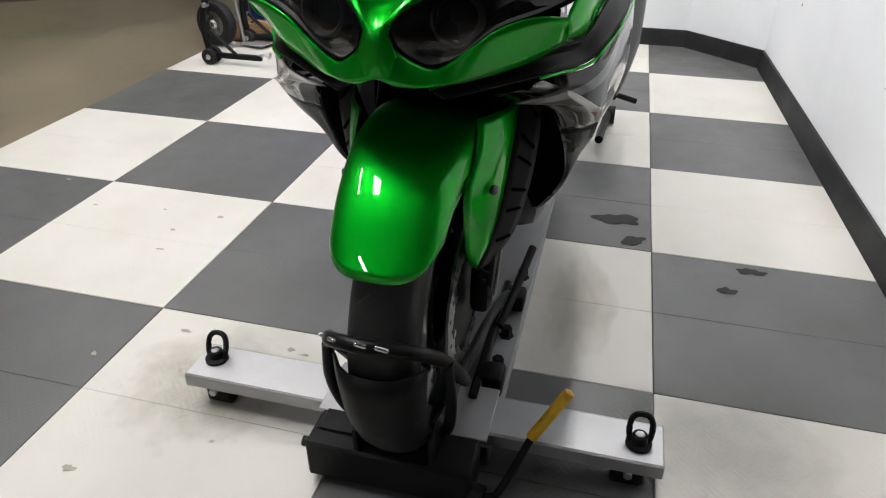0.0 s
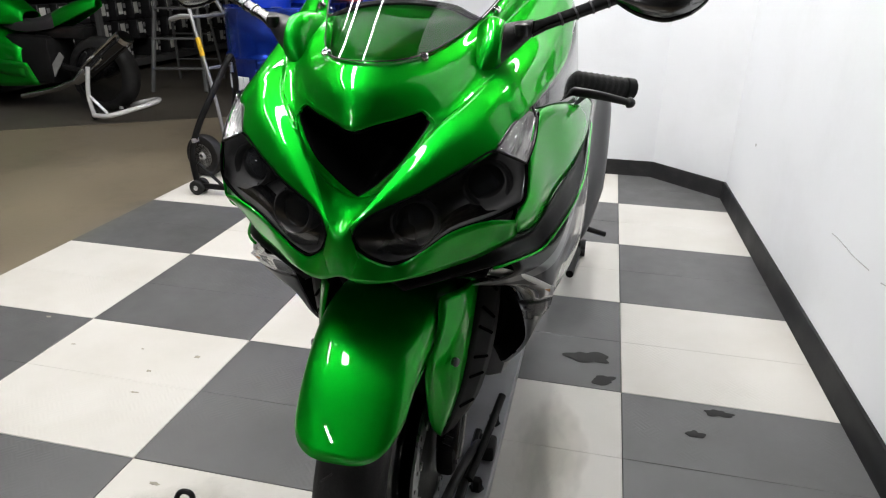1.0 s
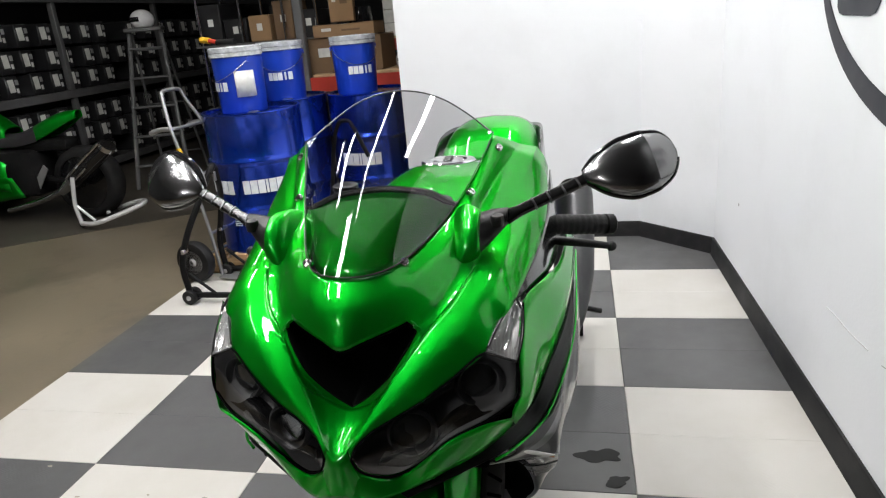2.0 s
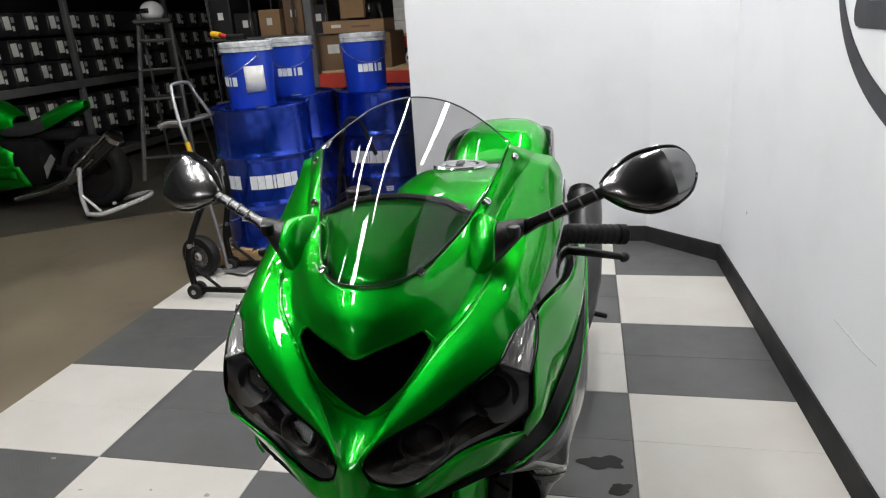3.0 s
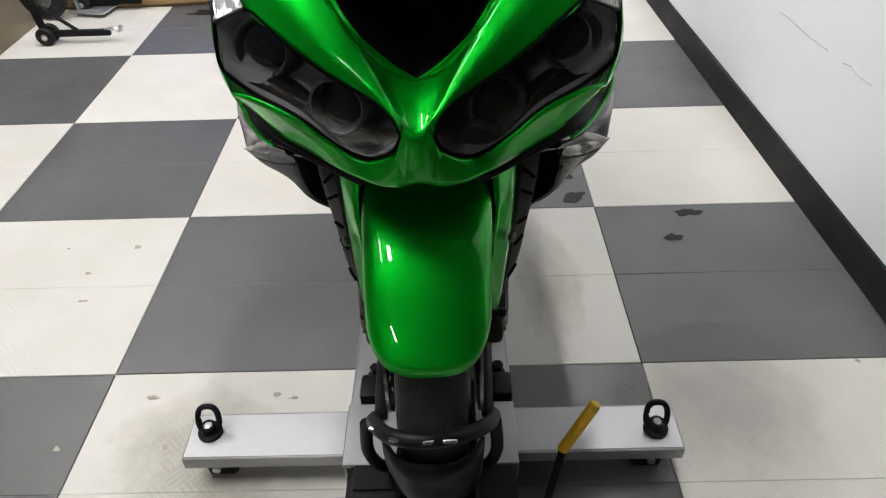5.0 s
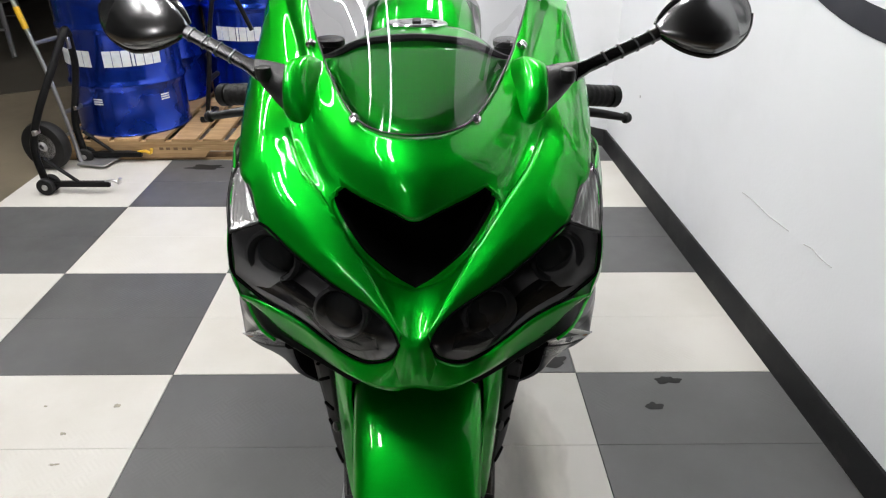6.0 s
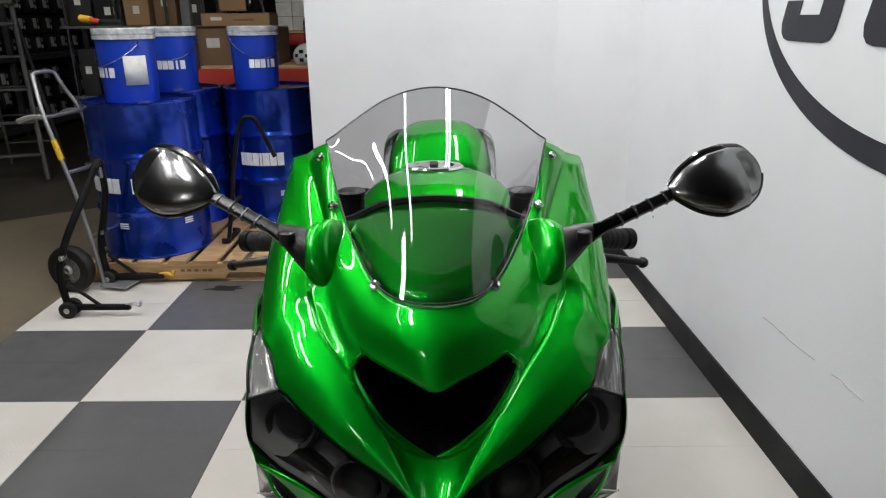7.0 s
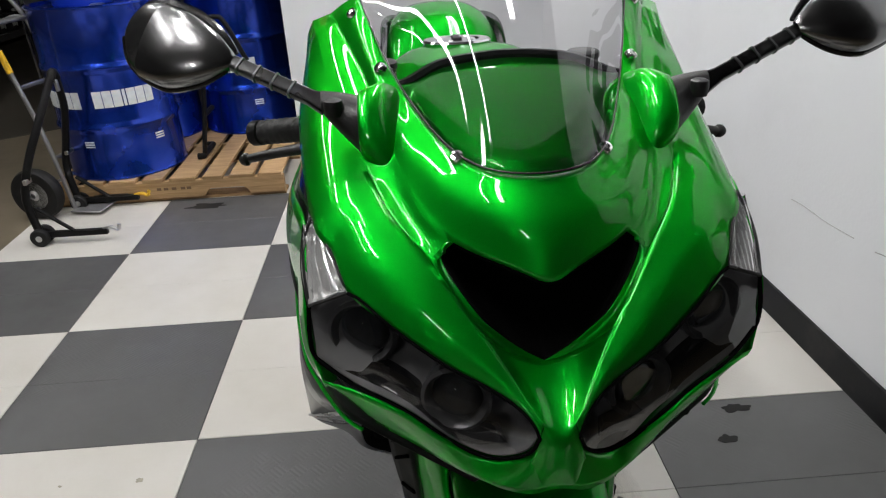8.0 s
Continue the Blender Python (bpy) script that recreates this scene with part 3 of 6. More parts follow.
# feature lines of one half of the nose: x out from the centre, y back, z up
HOOD_TOP = [(0, -0.276, 1.045), (0.05, -0.258, 1.047), (0.083, -0.205, 1.056), (0.115, -0.12, 1.08), (0.14, -0.045, 1.112), (0.158, 0.015, 1.145), (0.172, 0.063, 1.175)]
HOOD_LIP = [(0, -0.331, 0.9635), (0.029, -0.317, 0.9705), (0.083, -0.2815, 0.985), (0.112, -0.245, 1.003), (0.137, -0.165, 1.042), (0.167, -0.04, 1.095), (0.212, 0.105, 1.150)]
LOBE_IN = [(0.0150, -0.3895, 0.849), (0.022, -0.382, 0.858), (0.034, -0.366, 0.873), (0.050, -0.346, 0.896), (0.076, -0.318, 0.931), (0.1065, -0.283, 0.967),
           (0.1372, -0.244, 0.9945), (0.155, -0.202, 1.0135), (0.172, -0.150, 1.032), (0.212, -0.01, 1.083), (0.241, 0.133, 1.138)]
LENS_UP = [(0.0185, -0.390, 0.8365), (0.0245, -0.3835, 0.850), (0.040, -0.3705, 0.862), (0.0625, -0.357, 0.8725), (0.100, -0.341, 0.8895), (0.145, -0.314, 0.9145), (0.188, -0.282, 0.939), (0.2285, -0.272, 0.918)]
LENS_LOW = [(0.0185, -0.390, 0.8355), (0.026, -0.386, 0.817), (0.041, -0.3755, 0.8015), (0.064, -0.361, 0.7915), (0.097, -0.349, 0.803), (0.140, -0.338, 0.836), (0.190, -0.313, 0.853), (0.2255, -0.286, 0.868)]
SIG_UP = [(0.188, -0.282, 0.939), (0.2045, -0.246, 0.9665), (0.2255, -0.204, 0.986)]
SIG_LOW = [(0.2285, -0.272, 0.921), (0.2345, -0.240, 0.9485), (0.2330, -0.203, 0.978)]
LOBE_OUT = [*LENS_UP[:7], *SIG_UP[1:], (0.258, 0.0, 1.03), (0.258, 0.165, 1.095)]
CHIN_TOP = [(0, -0.386, 0.822), (0.011, -0.386, 0.822), (0.0195, -0.386, 0.818), (0.042, -0.374, 0.797), (0.069, -0.356, 0.787), (0.110, -0.349, 0.814), (0.141, -0.340, 0.837), (0.185, -0.320, 0.850), (0.222, -0.294, 0.846)]
CHIN_LOW = [(0, -0.394, 0.779), (0.013, -0.392, 0.775), (0.026, -0.389, 0.770), (0.05, -0.378, 0.767), (0.075, -0.36, 0.767), (0.105, -0.335, 0.769), (0.135, -0.312, 0.775), (0.175, -0.286, 0.786), (0.217, -0.248, 0.806)]
CHEEK_TOP = [(0.222, -0.294, 0.846), (0.2335, -0.277, 0.880), (0.2335, -0.266, 0.922), (0.2355, -0.198, 0.976), (0.262, -0.09, 0.972), (0.28, 0.05, 0.947), (0.29, 0.3, 0.918)]
CHEEK_LOW = [(0.217, -0.240, 0.804), (0.238, -0.193, 0.801), (0.249, -0.167, 0.815), (0.262, -0.138, 0.841), (0.286, -0.04, 0.868), (0.3, 0.12, 0.882), (0.3, 0.32, 0.892)]
CHEEK_MID = [(0.223, -0.272, 0.82), (0.243, -0.246, 0.84), (0.251, -0.220, 0.87), (0.259, -0.155, 0.9), (0.285, -0.05, 0.905), (0.298, 0.09, 0.91), (0.3, 0.31, 0.905)]
FRONT = (0.45, -0.8, 0.25)

def whole(row):
    """The full line from one side to the other, from its half."""
    return [(-p[0], p[1], p[2]) for p in row[:0:-1]] + [tuple(p) for p in row]


def bowed(a, b, amounts):
    """The row half way between rows a and b, pushed out along the local normal."""
    a, b = [Vector(p) for p in a], [Vector(p) for p in b]
    out = []
    for i, w in enumerate(amounts):
        j, k = max(i - 1, 0), min(i + 1, len(a) - 1)
        n = ((a[k] + b[k]) - (a[j] + b[j])).cross(a[i] - b[i]).normalized()
        if n.z - n.y < 0:
            n = -n
        out.append((a[i] + b[i]) / 2 + n * w)
    return out


# nose: the intake floor between the two crisp edges rolls over into the rounded tip between the headlights
NOSE_EDGE = [*LOBE_IN[5::-1], LENS_UP[0], (0.0225, -0.3895, 0.818), (0.0275, -0.3875, 0.798), (0.0310, -0.3865, 0.7705)]
NOSE_MID = [(0.068, -0.240, 0.912), (0.046, -0.293, 0.890), (0.028, -0.337, 0.872), (0.018, -0.363, 0.860), (0.011, -0.382, 0.8505), (0.008, -0.392, 0.8435),
            (0.0095, -0.396, 0.833), (0.0115, -0.3965, 0.815), (0.014, -0.396, 0.797), (0.0150, -0.3935, 0.7755)]
NOSE_KEEL = [(0, -0.205, 0.872), (0, -0.283, 0.869), (0, -0.340, 0.862), (0, -0.366, 0.854), (0, -0.3835, 0.8475), (0, -0.3930, 0.8410),
             (0, -0.3975, 0.8315), (0, -0.3985, 0.814), (0, -0.3985, 0.7965), (0, -0.3955, 0.7795)]
nose = skin([whole(list(r)) for r in zip(NOSE_KEEL, NOSE_MID, NOSE_EDGE)], 24, 54)

HOOD_MID = bowed(HOOD_TOP, HOOD_LIP, (0.010, 0.010, 0.009, 0.007, 0.005, 0.004, 0.002))
HOOD_MID[0].x = 0
LOBE_MID = bowed(LOBE_IN, LOBE_OUT, (0.001, 0.002, 0.003, 0.005, 0.008, 0.010, 0.011, 0.010, 0.009, 0.006, 0.003))
hood = skin([whole(HOOD_TOP), whole(HOOD_MID), whole(HOOD_LIP)], 60, 14)
lobe = skin([LOBE_IN, LOBE_MID, LOBE_OUT], 40, 12)
# strip between the hood and the crisp inner edge of the lobe; it runs on round the corner of the intake as its side wall
rim_curve = spline(LOBE_IN, 400)
MOUTH = [hood[-1][40], (0.0895, -0.2785, 0.9825), (0.0945, -0.279, 0.977), (0.0955, -0.2835, 0.9695), (0.089, -0.2925, 0.9565), (0.074, -0.306, 0.935), (0.058, -0.313, 0.914), (0.037, -0.314, 0.890), (0.003, -0.3115, 0.867)]
MOUTH_RIM = (5.0, 4.93, 4.83, 4.68, 4.4, 4.1, 3.85, 3.65, 3.5)
mouth = spline(MOUTH, 32)
nose_half = nose[9][12:]
wall = []
for k, p in enumerate(mouth):
    f, g = k / 32, k / 4
    a, b = MOUTH_RIM[min(int(g), 7)], MOUTH_RIM[min(int(g) + 1, 8)]
    q = rim_curve[round(40 * (a + (b - a) * (g - min(int(g), 7))))]
    p = p.lerp(nose_half[0], max(0.0, f * 4 - 3))
    wall.append([p.lerp(q, u / 12) + (nose_half[u] - nose_half[0].lerp(nose_half[-1], u / 12)) * f ** 2 for u in range(13)])
channel = []
for i, (p, q) in enumerate(zip(hood[-1][40:], lobe[0][20:])):
    dip = 0.005 * math.sin(math.pi * min(1.0, i / 11)) - 0.002 * math.sin(math.pi * max(0, i - 11) / 9)
    q = q + Vector((-0.0002, 0.0003, -0.0004)) * (i < 11)
    channel.append([p.lerp(q, u / 12) + Vector((-0.25, 0.6, -0.75)) * (dip * (4 * u / 12 * (1 - u / 12)) ** 1.3) for u in range(13)])
channel = channel[::-1] + wall[1:]
chin = skin([whole(CHIN_TOP), whole(swell(CHIN_TOP, CHIN_LOW, (0, -1, 0), 0.001)), whole(CHIN_LOW)], 56, 6)
cheek = skin([CHEEK_TOP, CHEEK_MID, CHEEK_LOW], 30, 8)
cowl = sheet(hood, *[g for s in SIDES for g in (sided(lobe, s), sided(channel, s), sided(cheek, s))], chin)
part("upper_cowl", cowl, GREEN, bike, solid=0.003)

# blister that carries each mirror: ovals from the cowl out to the boot
BOOT_LONG, BOOT_WIDE = Vector((0, -0.67, -0.74)), Vector((0, -0.74, 0.67))


def oval(c, long, wide, n=32):
    return [Vector(c) + BOOT_LONG * (long * math.cos(2 * math.pi * k / n)) + BOOT_WIDE * (wide * math.sin(2 * math.pi * k / n)) for k in range(n)]


for s in SIDES:
    table = [(0.126, -0.122, 1.030, 0.072, 0.034), (0.143, -0.131, 1.052, 0.058, 0.0315), (0.157, -0.135, 1.060, 0.047, 0.029), (0.167, -0.137, 1.063, 0.039, 0.025), (0.1705, -0.137, 1.064, 0.035, 0.0215), (0.1715, -0.137, 1.064, 0.031, 0.018)]
    rings = [oval(*[at(q[:3], s)], q[3], q[4]) for q in table]
    cols = [spline([r[k] for r in rings], 20) for k in range(32)]
    bm = bmesh.new()
    grid_faces(bm, [[c[j] for c in cols] for j in range(21)], closed=True)
    part("mirror_mount", bm, GREEN, bike)

# black throat between the walls of the intake; its deep shade is put into the colour
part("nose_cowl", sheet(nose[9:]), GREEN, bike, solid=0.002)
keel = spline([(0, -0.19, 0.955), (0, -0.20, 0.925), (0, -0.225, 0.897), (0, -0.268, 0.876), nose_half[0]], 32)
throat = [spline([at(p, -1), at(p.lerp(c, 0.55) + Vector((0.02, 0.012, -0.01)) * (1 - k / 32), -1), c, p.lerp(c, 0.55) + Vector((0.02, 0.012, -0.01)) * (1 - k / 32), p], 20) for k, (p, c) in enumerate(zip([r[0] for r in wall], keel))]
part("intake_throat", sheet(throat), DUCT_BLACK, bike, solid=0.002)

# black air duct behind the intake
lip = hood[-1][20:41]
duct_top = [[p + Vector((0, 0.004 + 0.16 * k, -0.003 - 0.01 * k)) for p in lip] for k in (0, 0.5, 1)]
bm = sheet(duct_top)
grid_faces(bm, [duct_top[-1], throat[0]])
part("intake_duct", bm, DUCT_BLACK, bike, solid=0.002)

# headlights
def headlight(s):
    up, low = [at(p, s) for p in LENS_UP], [at(p, s) for p in LENS_LOW]
    out = (FRONT[0] * s, FRONT[1], FRONT[2])
    full = (0, 0.4, 0.8, 1, 1, 0.9, 0.6, 0)
    lens = skin([up, swell(up, low, out, 0.009, full), low], 28, 10)
    bowl = skin([up, swell(up, low, out, -0.075, full), low], 28, 10)
    body = part("headlight", sheet(moved(bowl, (0, 0.004, 0))), HEAD_DARK, bike, "dark smoked headlight with two projectors", solid=0.002)
    part("headlight_lens", sheet(lens), LENS, body, "clear glossy lens").visible_shadow = False
    rim = [*spline(LENS_UP, 28)[24::-1], *spline(LENS_LOW, 28)]
    part("gasket", tube_bm([at(p, s) + Vector((0, -0.001, 0)) for p in rim], 0.0017, 6), DUCT_BLACK, body)
    seam = [LENS_LOW[6], LENS_LOW[7], (0.2300, -0.280, 0.893), LENS_UP[7], SIG_LOW[0], SIG_LOW[1], SIG_LOW[2]]
    part("gasket", tube_bm([at(p, s) + Vector((0.001 * s, 0.002, -0.001)) for p in spline(seam, 30)], 0.0024, 8), DUCT_BLACK, body)
    # the two projectors and the dark bridge between them
    for k, (px, py, pz, pr) in enumerate(((0.178, -0.282, 0.891, 0.034), (0.090, -0.338, 0.845, 0.033))):
        d = Vector((0.25 * s, -1, 0.12)).normalized()
        c = at((px, py, pz), s)
        turn = d.to_track_quat("Z", "Y").to_matrix().to_4x4()
        ring = lathe_bm([(pr, -0.03), (pr + 0.002, 0.0), (pr - 0.002, 0.003), (pr - 0.006, -0.002), (pr - 0.007, -0.012)], 28)
        ring.transform(Matrix.Translation(c) @ turn)
        eye_ring = part("projector", ring, RING_METAL, body, "round headlight projector")
        ball = lathe_bm([(0, 0.004), (pr * 0.3, 0.003), (pr * 0.55, -0.002), (pr * 0.76, -0.010)], 24)
        ball.transform(Matrix.Translation(c) @ turn)
        part("projector_lens", ball, BULB_GLASS, eye_ring)
        back = lathe_bm([(0, -0.022), (pr * 0.8, -0.012)], 24)
        back.transform(Matrix.Translation(c) @ turn)
        part("reflector", back, DULL_ALU if k == 0 else RING_METAL, eye_ring)
    shelf = skin([[at((0.045, -0.365, 0.812), s), at((0.085, -0.35, 0.805), s), at((0.14, -0.328, 0.843), s), at((0.21, -0.294, 0.864), s)],
                  [at((0.05, -0.345, 0.818), s), at((0.09, -0.318, 0.815), s), at((0.14, -0.295, 0.856), s), at((0.2, -0.262, 0.872), s)]], 14, 2)
    part("bezel", sheet(shelf), BLACK_GLOSS, body, solid=0.004)
    sup, slow = [at(p, s) for p in SIG_UP], [at(p, s) for p in SIG_LOW]
    sout = (0.8 * s, -0.5, 0.3)
    inner = skin([sup, swell(sup, slow, sout, -0.012), slow], 24, 16)
    # fluted reflector
    for j, row in enumerate(inner):
        for i, v in enumerate(row):
            row[i] = v + Vector(sout).normalized() * (0.0030 * math.sin(j * 2.4) * math.sin(math.pi * min(1, i / 22)))
    sig = part("turn_signal", sheet(inner), SIGNAL_SILVER, body, "silver fluted turn signal", solid=0.001)
    part("signal_lens", sheet(skin([sup, swell(sup, slow, sout, 0.006), slow], 18, 8)), SIGNAL_LENS, sig).visible_shadow = False
    srim = [*spline(SIG_UP, 10), *spline(SIG_LOW[::-1], 10)[1:]]
    part("gasket", tube_bm([at(p, s) for p in srim], 0.0022, 6, closed=True), BLACK_PLASTIC, sig)


for s in SIDES:
    headlight(s)
    # black vent between cowl and cheek
    vent_a = [(0.229, -0.196, 0.983), (0.25, -0.07, 1.01), (0.262, 0.05, 1.035), (0.268, 0.172, 1.085)]
    vent_b = [(0.233, -0.195, 0.980), (0.268, -0.06, 0.966), (0.278, 0.08, 0.943), (0.28, 0.24, 0.927)]
    part("side_vent", sheet(sided(moved(skin([vent_a, vent_b], 14, 4), (-0.006, 0.004, 0)), s)), BLACK_GLOSS, bike, solid=0.002)
    # black air duct below the cheek
    d_top = [(0.06, -0.365, 0.765), (0.135, -0.310, 0.775), (0.2, -0.254, 0.799), (0.238, -0.191, 0.800), (0.262, -0.138, 0.840), (0.286, -0.04, 0.867), (0.298, 0.12, 0.881), (0.298, 0.4, 0.895)]
    d_low = [(0.075, -0.345, 0.742), (0.167, -0.284, 0.757), (0.209, -0.2495, 0.763), (0.246, -0.175, 0.758), (0.264, -0.138, 0.771), (0.285, -0.04, 0.786), (0.301, 0.12, 0.805), (0.300, 0.4, 0.845)]
    d_mid = [Vector(p).lerp(Vector(q), 0.5) + Vector((-0.012, 0.012, 0)) for p, q in zip(d_top, d_low)]
    part("side_duct", sheet(sided(skin([d_top, d_mid, d_low], 30, 8), s)), DUCT_SATIN, bike, solid=0.003)
    line = [at(Vector(p) + Vector((0.003, -0.003, -0.001)), s) for p in spline(d_low, 30)]
    part("pinstripe", tube_bm(line[6:], 0.0024, 6), GREEN, bike, "thin green pinstripe")
    # lower side cowl: sections from front to back
    secs = []
    for y, top, low, wide, tuck in ((-0.215, 0.745, 0.700, 0.215, 0.15), (-0.141, 0.755, 0.678, 0.272, 0.272), (-0.05, 0.778, 0.60, 0.292, 0.245), (0.04, 0.80, 0.48, 0.302, 0.205),
                                     (0.14, 0.82, 0.36, 0.306, 0.165), (0.3, 0.85, 0.27, 0.306, 0.13), (0.5, 0.87, 0.23, 0.300, 0.11), (0.68, 0.84, 0.25, 0.29, 0.12), (0.8, 0.74, 0.32, 0.27, 0.15)):
        mid1, mid2 = top + (low - top) * 0.35, top + (low - top) * 0.7
        back = 0.10 if y > 0 else 0.0
        secs.append([(wide - 0.004, y, top), (wide, y + back * 0.1, mid1), (wide * 0.6 + tuck * 0.4, y + back * 0.25, mid2), (tuck, y + back * 0.4, low)])
    side = part("side_cowl", sheet(sided(skin(secs, 18, 40), s)), GRAPHIC, bike, "graphite and silver side cowl with green stripe", solid=0.003)
    # silver corner of the lower cowl, and the rolled edge of the wheel opening
    arc = [(0.12, -0.215, 0.712), (0.160, -0.175, 0.692), (0.192, -0.145, 0.672), (0.207, -0.112, 0.640), (0.217, -0.075, 0.595), (0.222, -0.03, 0.535), (0.220, 0.0, 0.49), (0.20, 0.045, 0.435), (0.165, 0.12, 0.36), (0.13, 0.3, 0.27)]
    rim_line = [(0.19, -0.225, 0.742), (0.235, -0.185, 0.715), (0.268, -0.155, 0.688), (0.274, -0.138, 0.676), (0.267, -0.085, 0.615), (0.247, -0.04, 0.560), (0.228, -0.002, 0.495), (0.206, 0.045, 0.437), (0.17, 0.12, 0.362), (0.134, 0.3, 0.271)]
    tab = skin([arc, swell(arc, rim_line, (0.4, -1, -0.3), 0.004), rim_line], 44, 5)
    part("cowl_front", sheet(sided([r[:18] for r in tab[3:]], s)), SILVER, bike, "silver front corner of the side cowl", solid=0.002)
    part("cowl_hollow", sheet(sided([r[:18] for r in tab[:4]], s)), BLACK_GLOSS, bike, "black hollow under the silver corner", solid=0.002)
    part("cowl_edge", sheet(sided([r[17:] for r in tab], s)), GRAPHITE, bike, "dark front edge of the side cowl", solid=0.002)
    # warm reflection on the cowl corner, put in as a tinted patch
    glint = skin([[(0.205, -0.142, 0.672), (0.24, -0.140, 0.674), (0.268, -0.136, 0.674)], [(0.211, -0.115, 0.648), (0.24, -0.113, 0.65), (0.266, -0.110, 0.65)]], 8, 2)
    part("painted_glint", sheet(sided(moved(glint, (0.001, -0.005, 0)), s)), AMBER_GLINT, bike, "pale amber glint painted on the cowl corner", solid=0.001)
    inner = [(0.10, -0.16, 0.735), (0.13, -0.12, 0.73), (0.15, -0.09, 0.71), (0.165, -0.06, 0.67), (0.172, -0.02, 0.62), (0.172, 0.03, 0.55), (0.168, 0.06, 0.50), (0.155, 0.10, 0.44), (0.135, 0.17, 0.37), (0.12, 0.33, 0.29)]
    part("inner_cowl", sheet(sided(skin([arc, inner], 30, 4), s)), DUCT_BLACK, bike, solid=0.003)

# windscreen with its rubber edge and screws
TOP_EDGE = [(0, 0.100, 1.253), (0.045, 0.101, 1.247), (0.083, 0.099, 1.233), (0.115, 0.093, 1.214), (0.14, 0.084, 1.197), (0.158, 0.074, 1.184), (0.172, 0.064, 1.176)]
SCREEN_MID = [Vector(a).lerp(Vector(b), 0.5) + Vector((0, -0.010, 0.016)) * w for a, b, w in zip(HOOD_TOP, TOP_EDGE, (1, 0.98, 0.9, 0.75, 0.5, 0.2, 0))]
glass = skin([whole(HOOD_TOP), whole(SCREEN_MID), whole(TOP_EDGE)], 48, 18)
screen = part("windscreen", sheet(moved(glass, (0, -0.002, 0.003))), SCREEN, bike, "smoked clear windscreen")
rim = [(-p[0], p[1], p[2]) for p in HOOD_TOP[:0:-1]] + HOOD_TOP
part("screen_edge", tube_bm([Vector(p) + Vector((0, -0.002, 0.003)) for p in spline(rim, 48)], 0.0010, 6), BLACK_PLASTIC, screen)
rim = [(-p[0], p[1], p[2]) for p in TOP_EDGE[:0:-1]] + TOP_EDGE
part("screen_lip", tube_bm([Vector(p) + Vector((0, -0.002, 0.003)) for p in spline(rim, 48)], 0.0014, 6), DARK_METAL, screen)
for s in SIDES:
    for p, d in (((0.073, -0.228, 1.051), (0.15, -0.55, 0.8)), ((0.147, -0.062, 1.107), (0.6, -0.4, 0.7)), ((0.181, 0.052, 1.155), (0.6, -0.3, 0.7))):
        d = Vector((d[0] * s, d[1], d[2])).normalized()
        screw = lathe_bm([(0.0075, -0.004), (0.0075, 0.001), (0.006, 0.0035), (0.0035, 0.004), (0.003, 0.002), (0, 0.002)], 14)
        screw.transform(Matrix.Translation(at(p, s)) @ d.to_track_quat("Z", "Y").to_matrix().to_4x4())
        part("screen_screw", screw, CHROME, bike, "small steel screw")

# green dash cover behind the screen, with its black rim
DASH_BACK = [(0, -0.05, 1.112), (0.045, -0.055, 1.11), (0.08, -0.06, 1.105), (0.105, -0.07, 1.095), (0.118, -0.075, 1.09), (0.125, -0.075, 1.088), (0.128, -0.075, 1.087)]
DASH_FRONT = [Vector(p) + Vector((-0.004 * (i > 0), 0.01, -0.006)) for i, p in enumerate(HOOD_TOP[:4])]
DASH_FRONT += [Vector((0.122, -0.1, 1.082)), Vector((0.125, -0.09, 1.084)), Vector((0.128, -0.08, 1.086))]
dash = skin([whole(DASH_FRONT), whole(swell(DASH_FRONT, DASH_BACK, (0, -0.3, 1), 0.006)), whole(DASH_BACK)], 40, 8)
part("dash_cover", sheet(dash), GREEN, bike, solid=0.003)
rim = [(-p[0], p[1], p[2]) for p in DASH_BACK[:0:-1]] + DASH_BACK
part("dash_rim", tube_bm(spline(rim, 30), 0.0075, 8), BLACK_PLASTIC, bike)
bm = box_bm((0.2, 0.09, 0.05), (0, 0.0, 1.055), 0.015, 3)
part("instrument_panel", bm, BLACK_PLASTIC, bike)

# mirrors: neck and far end of each
MIRRORS = {1: ((0.3275, -0.090, 1.133), (0.454, -0.054, 1.158)), -1: ((0.3095, -0.086, 1.129), (0.428, -0.029, 1.161))}


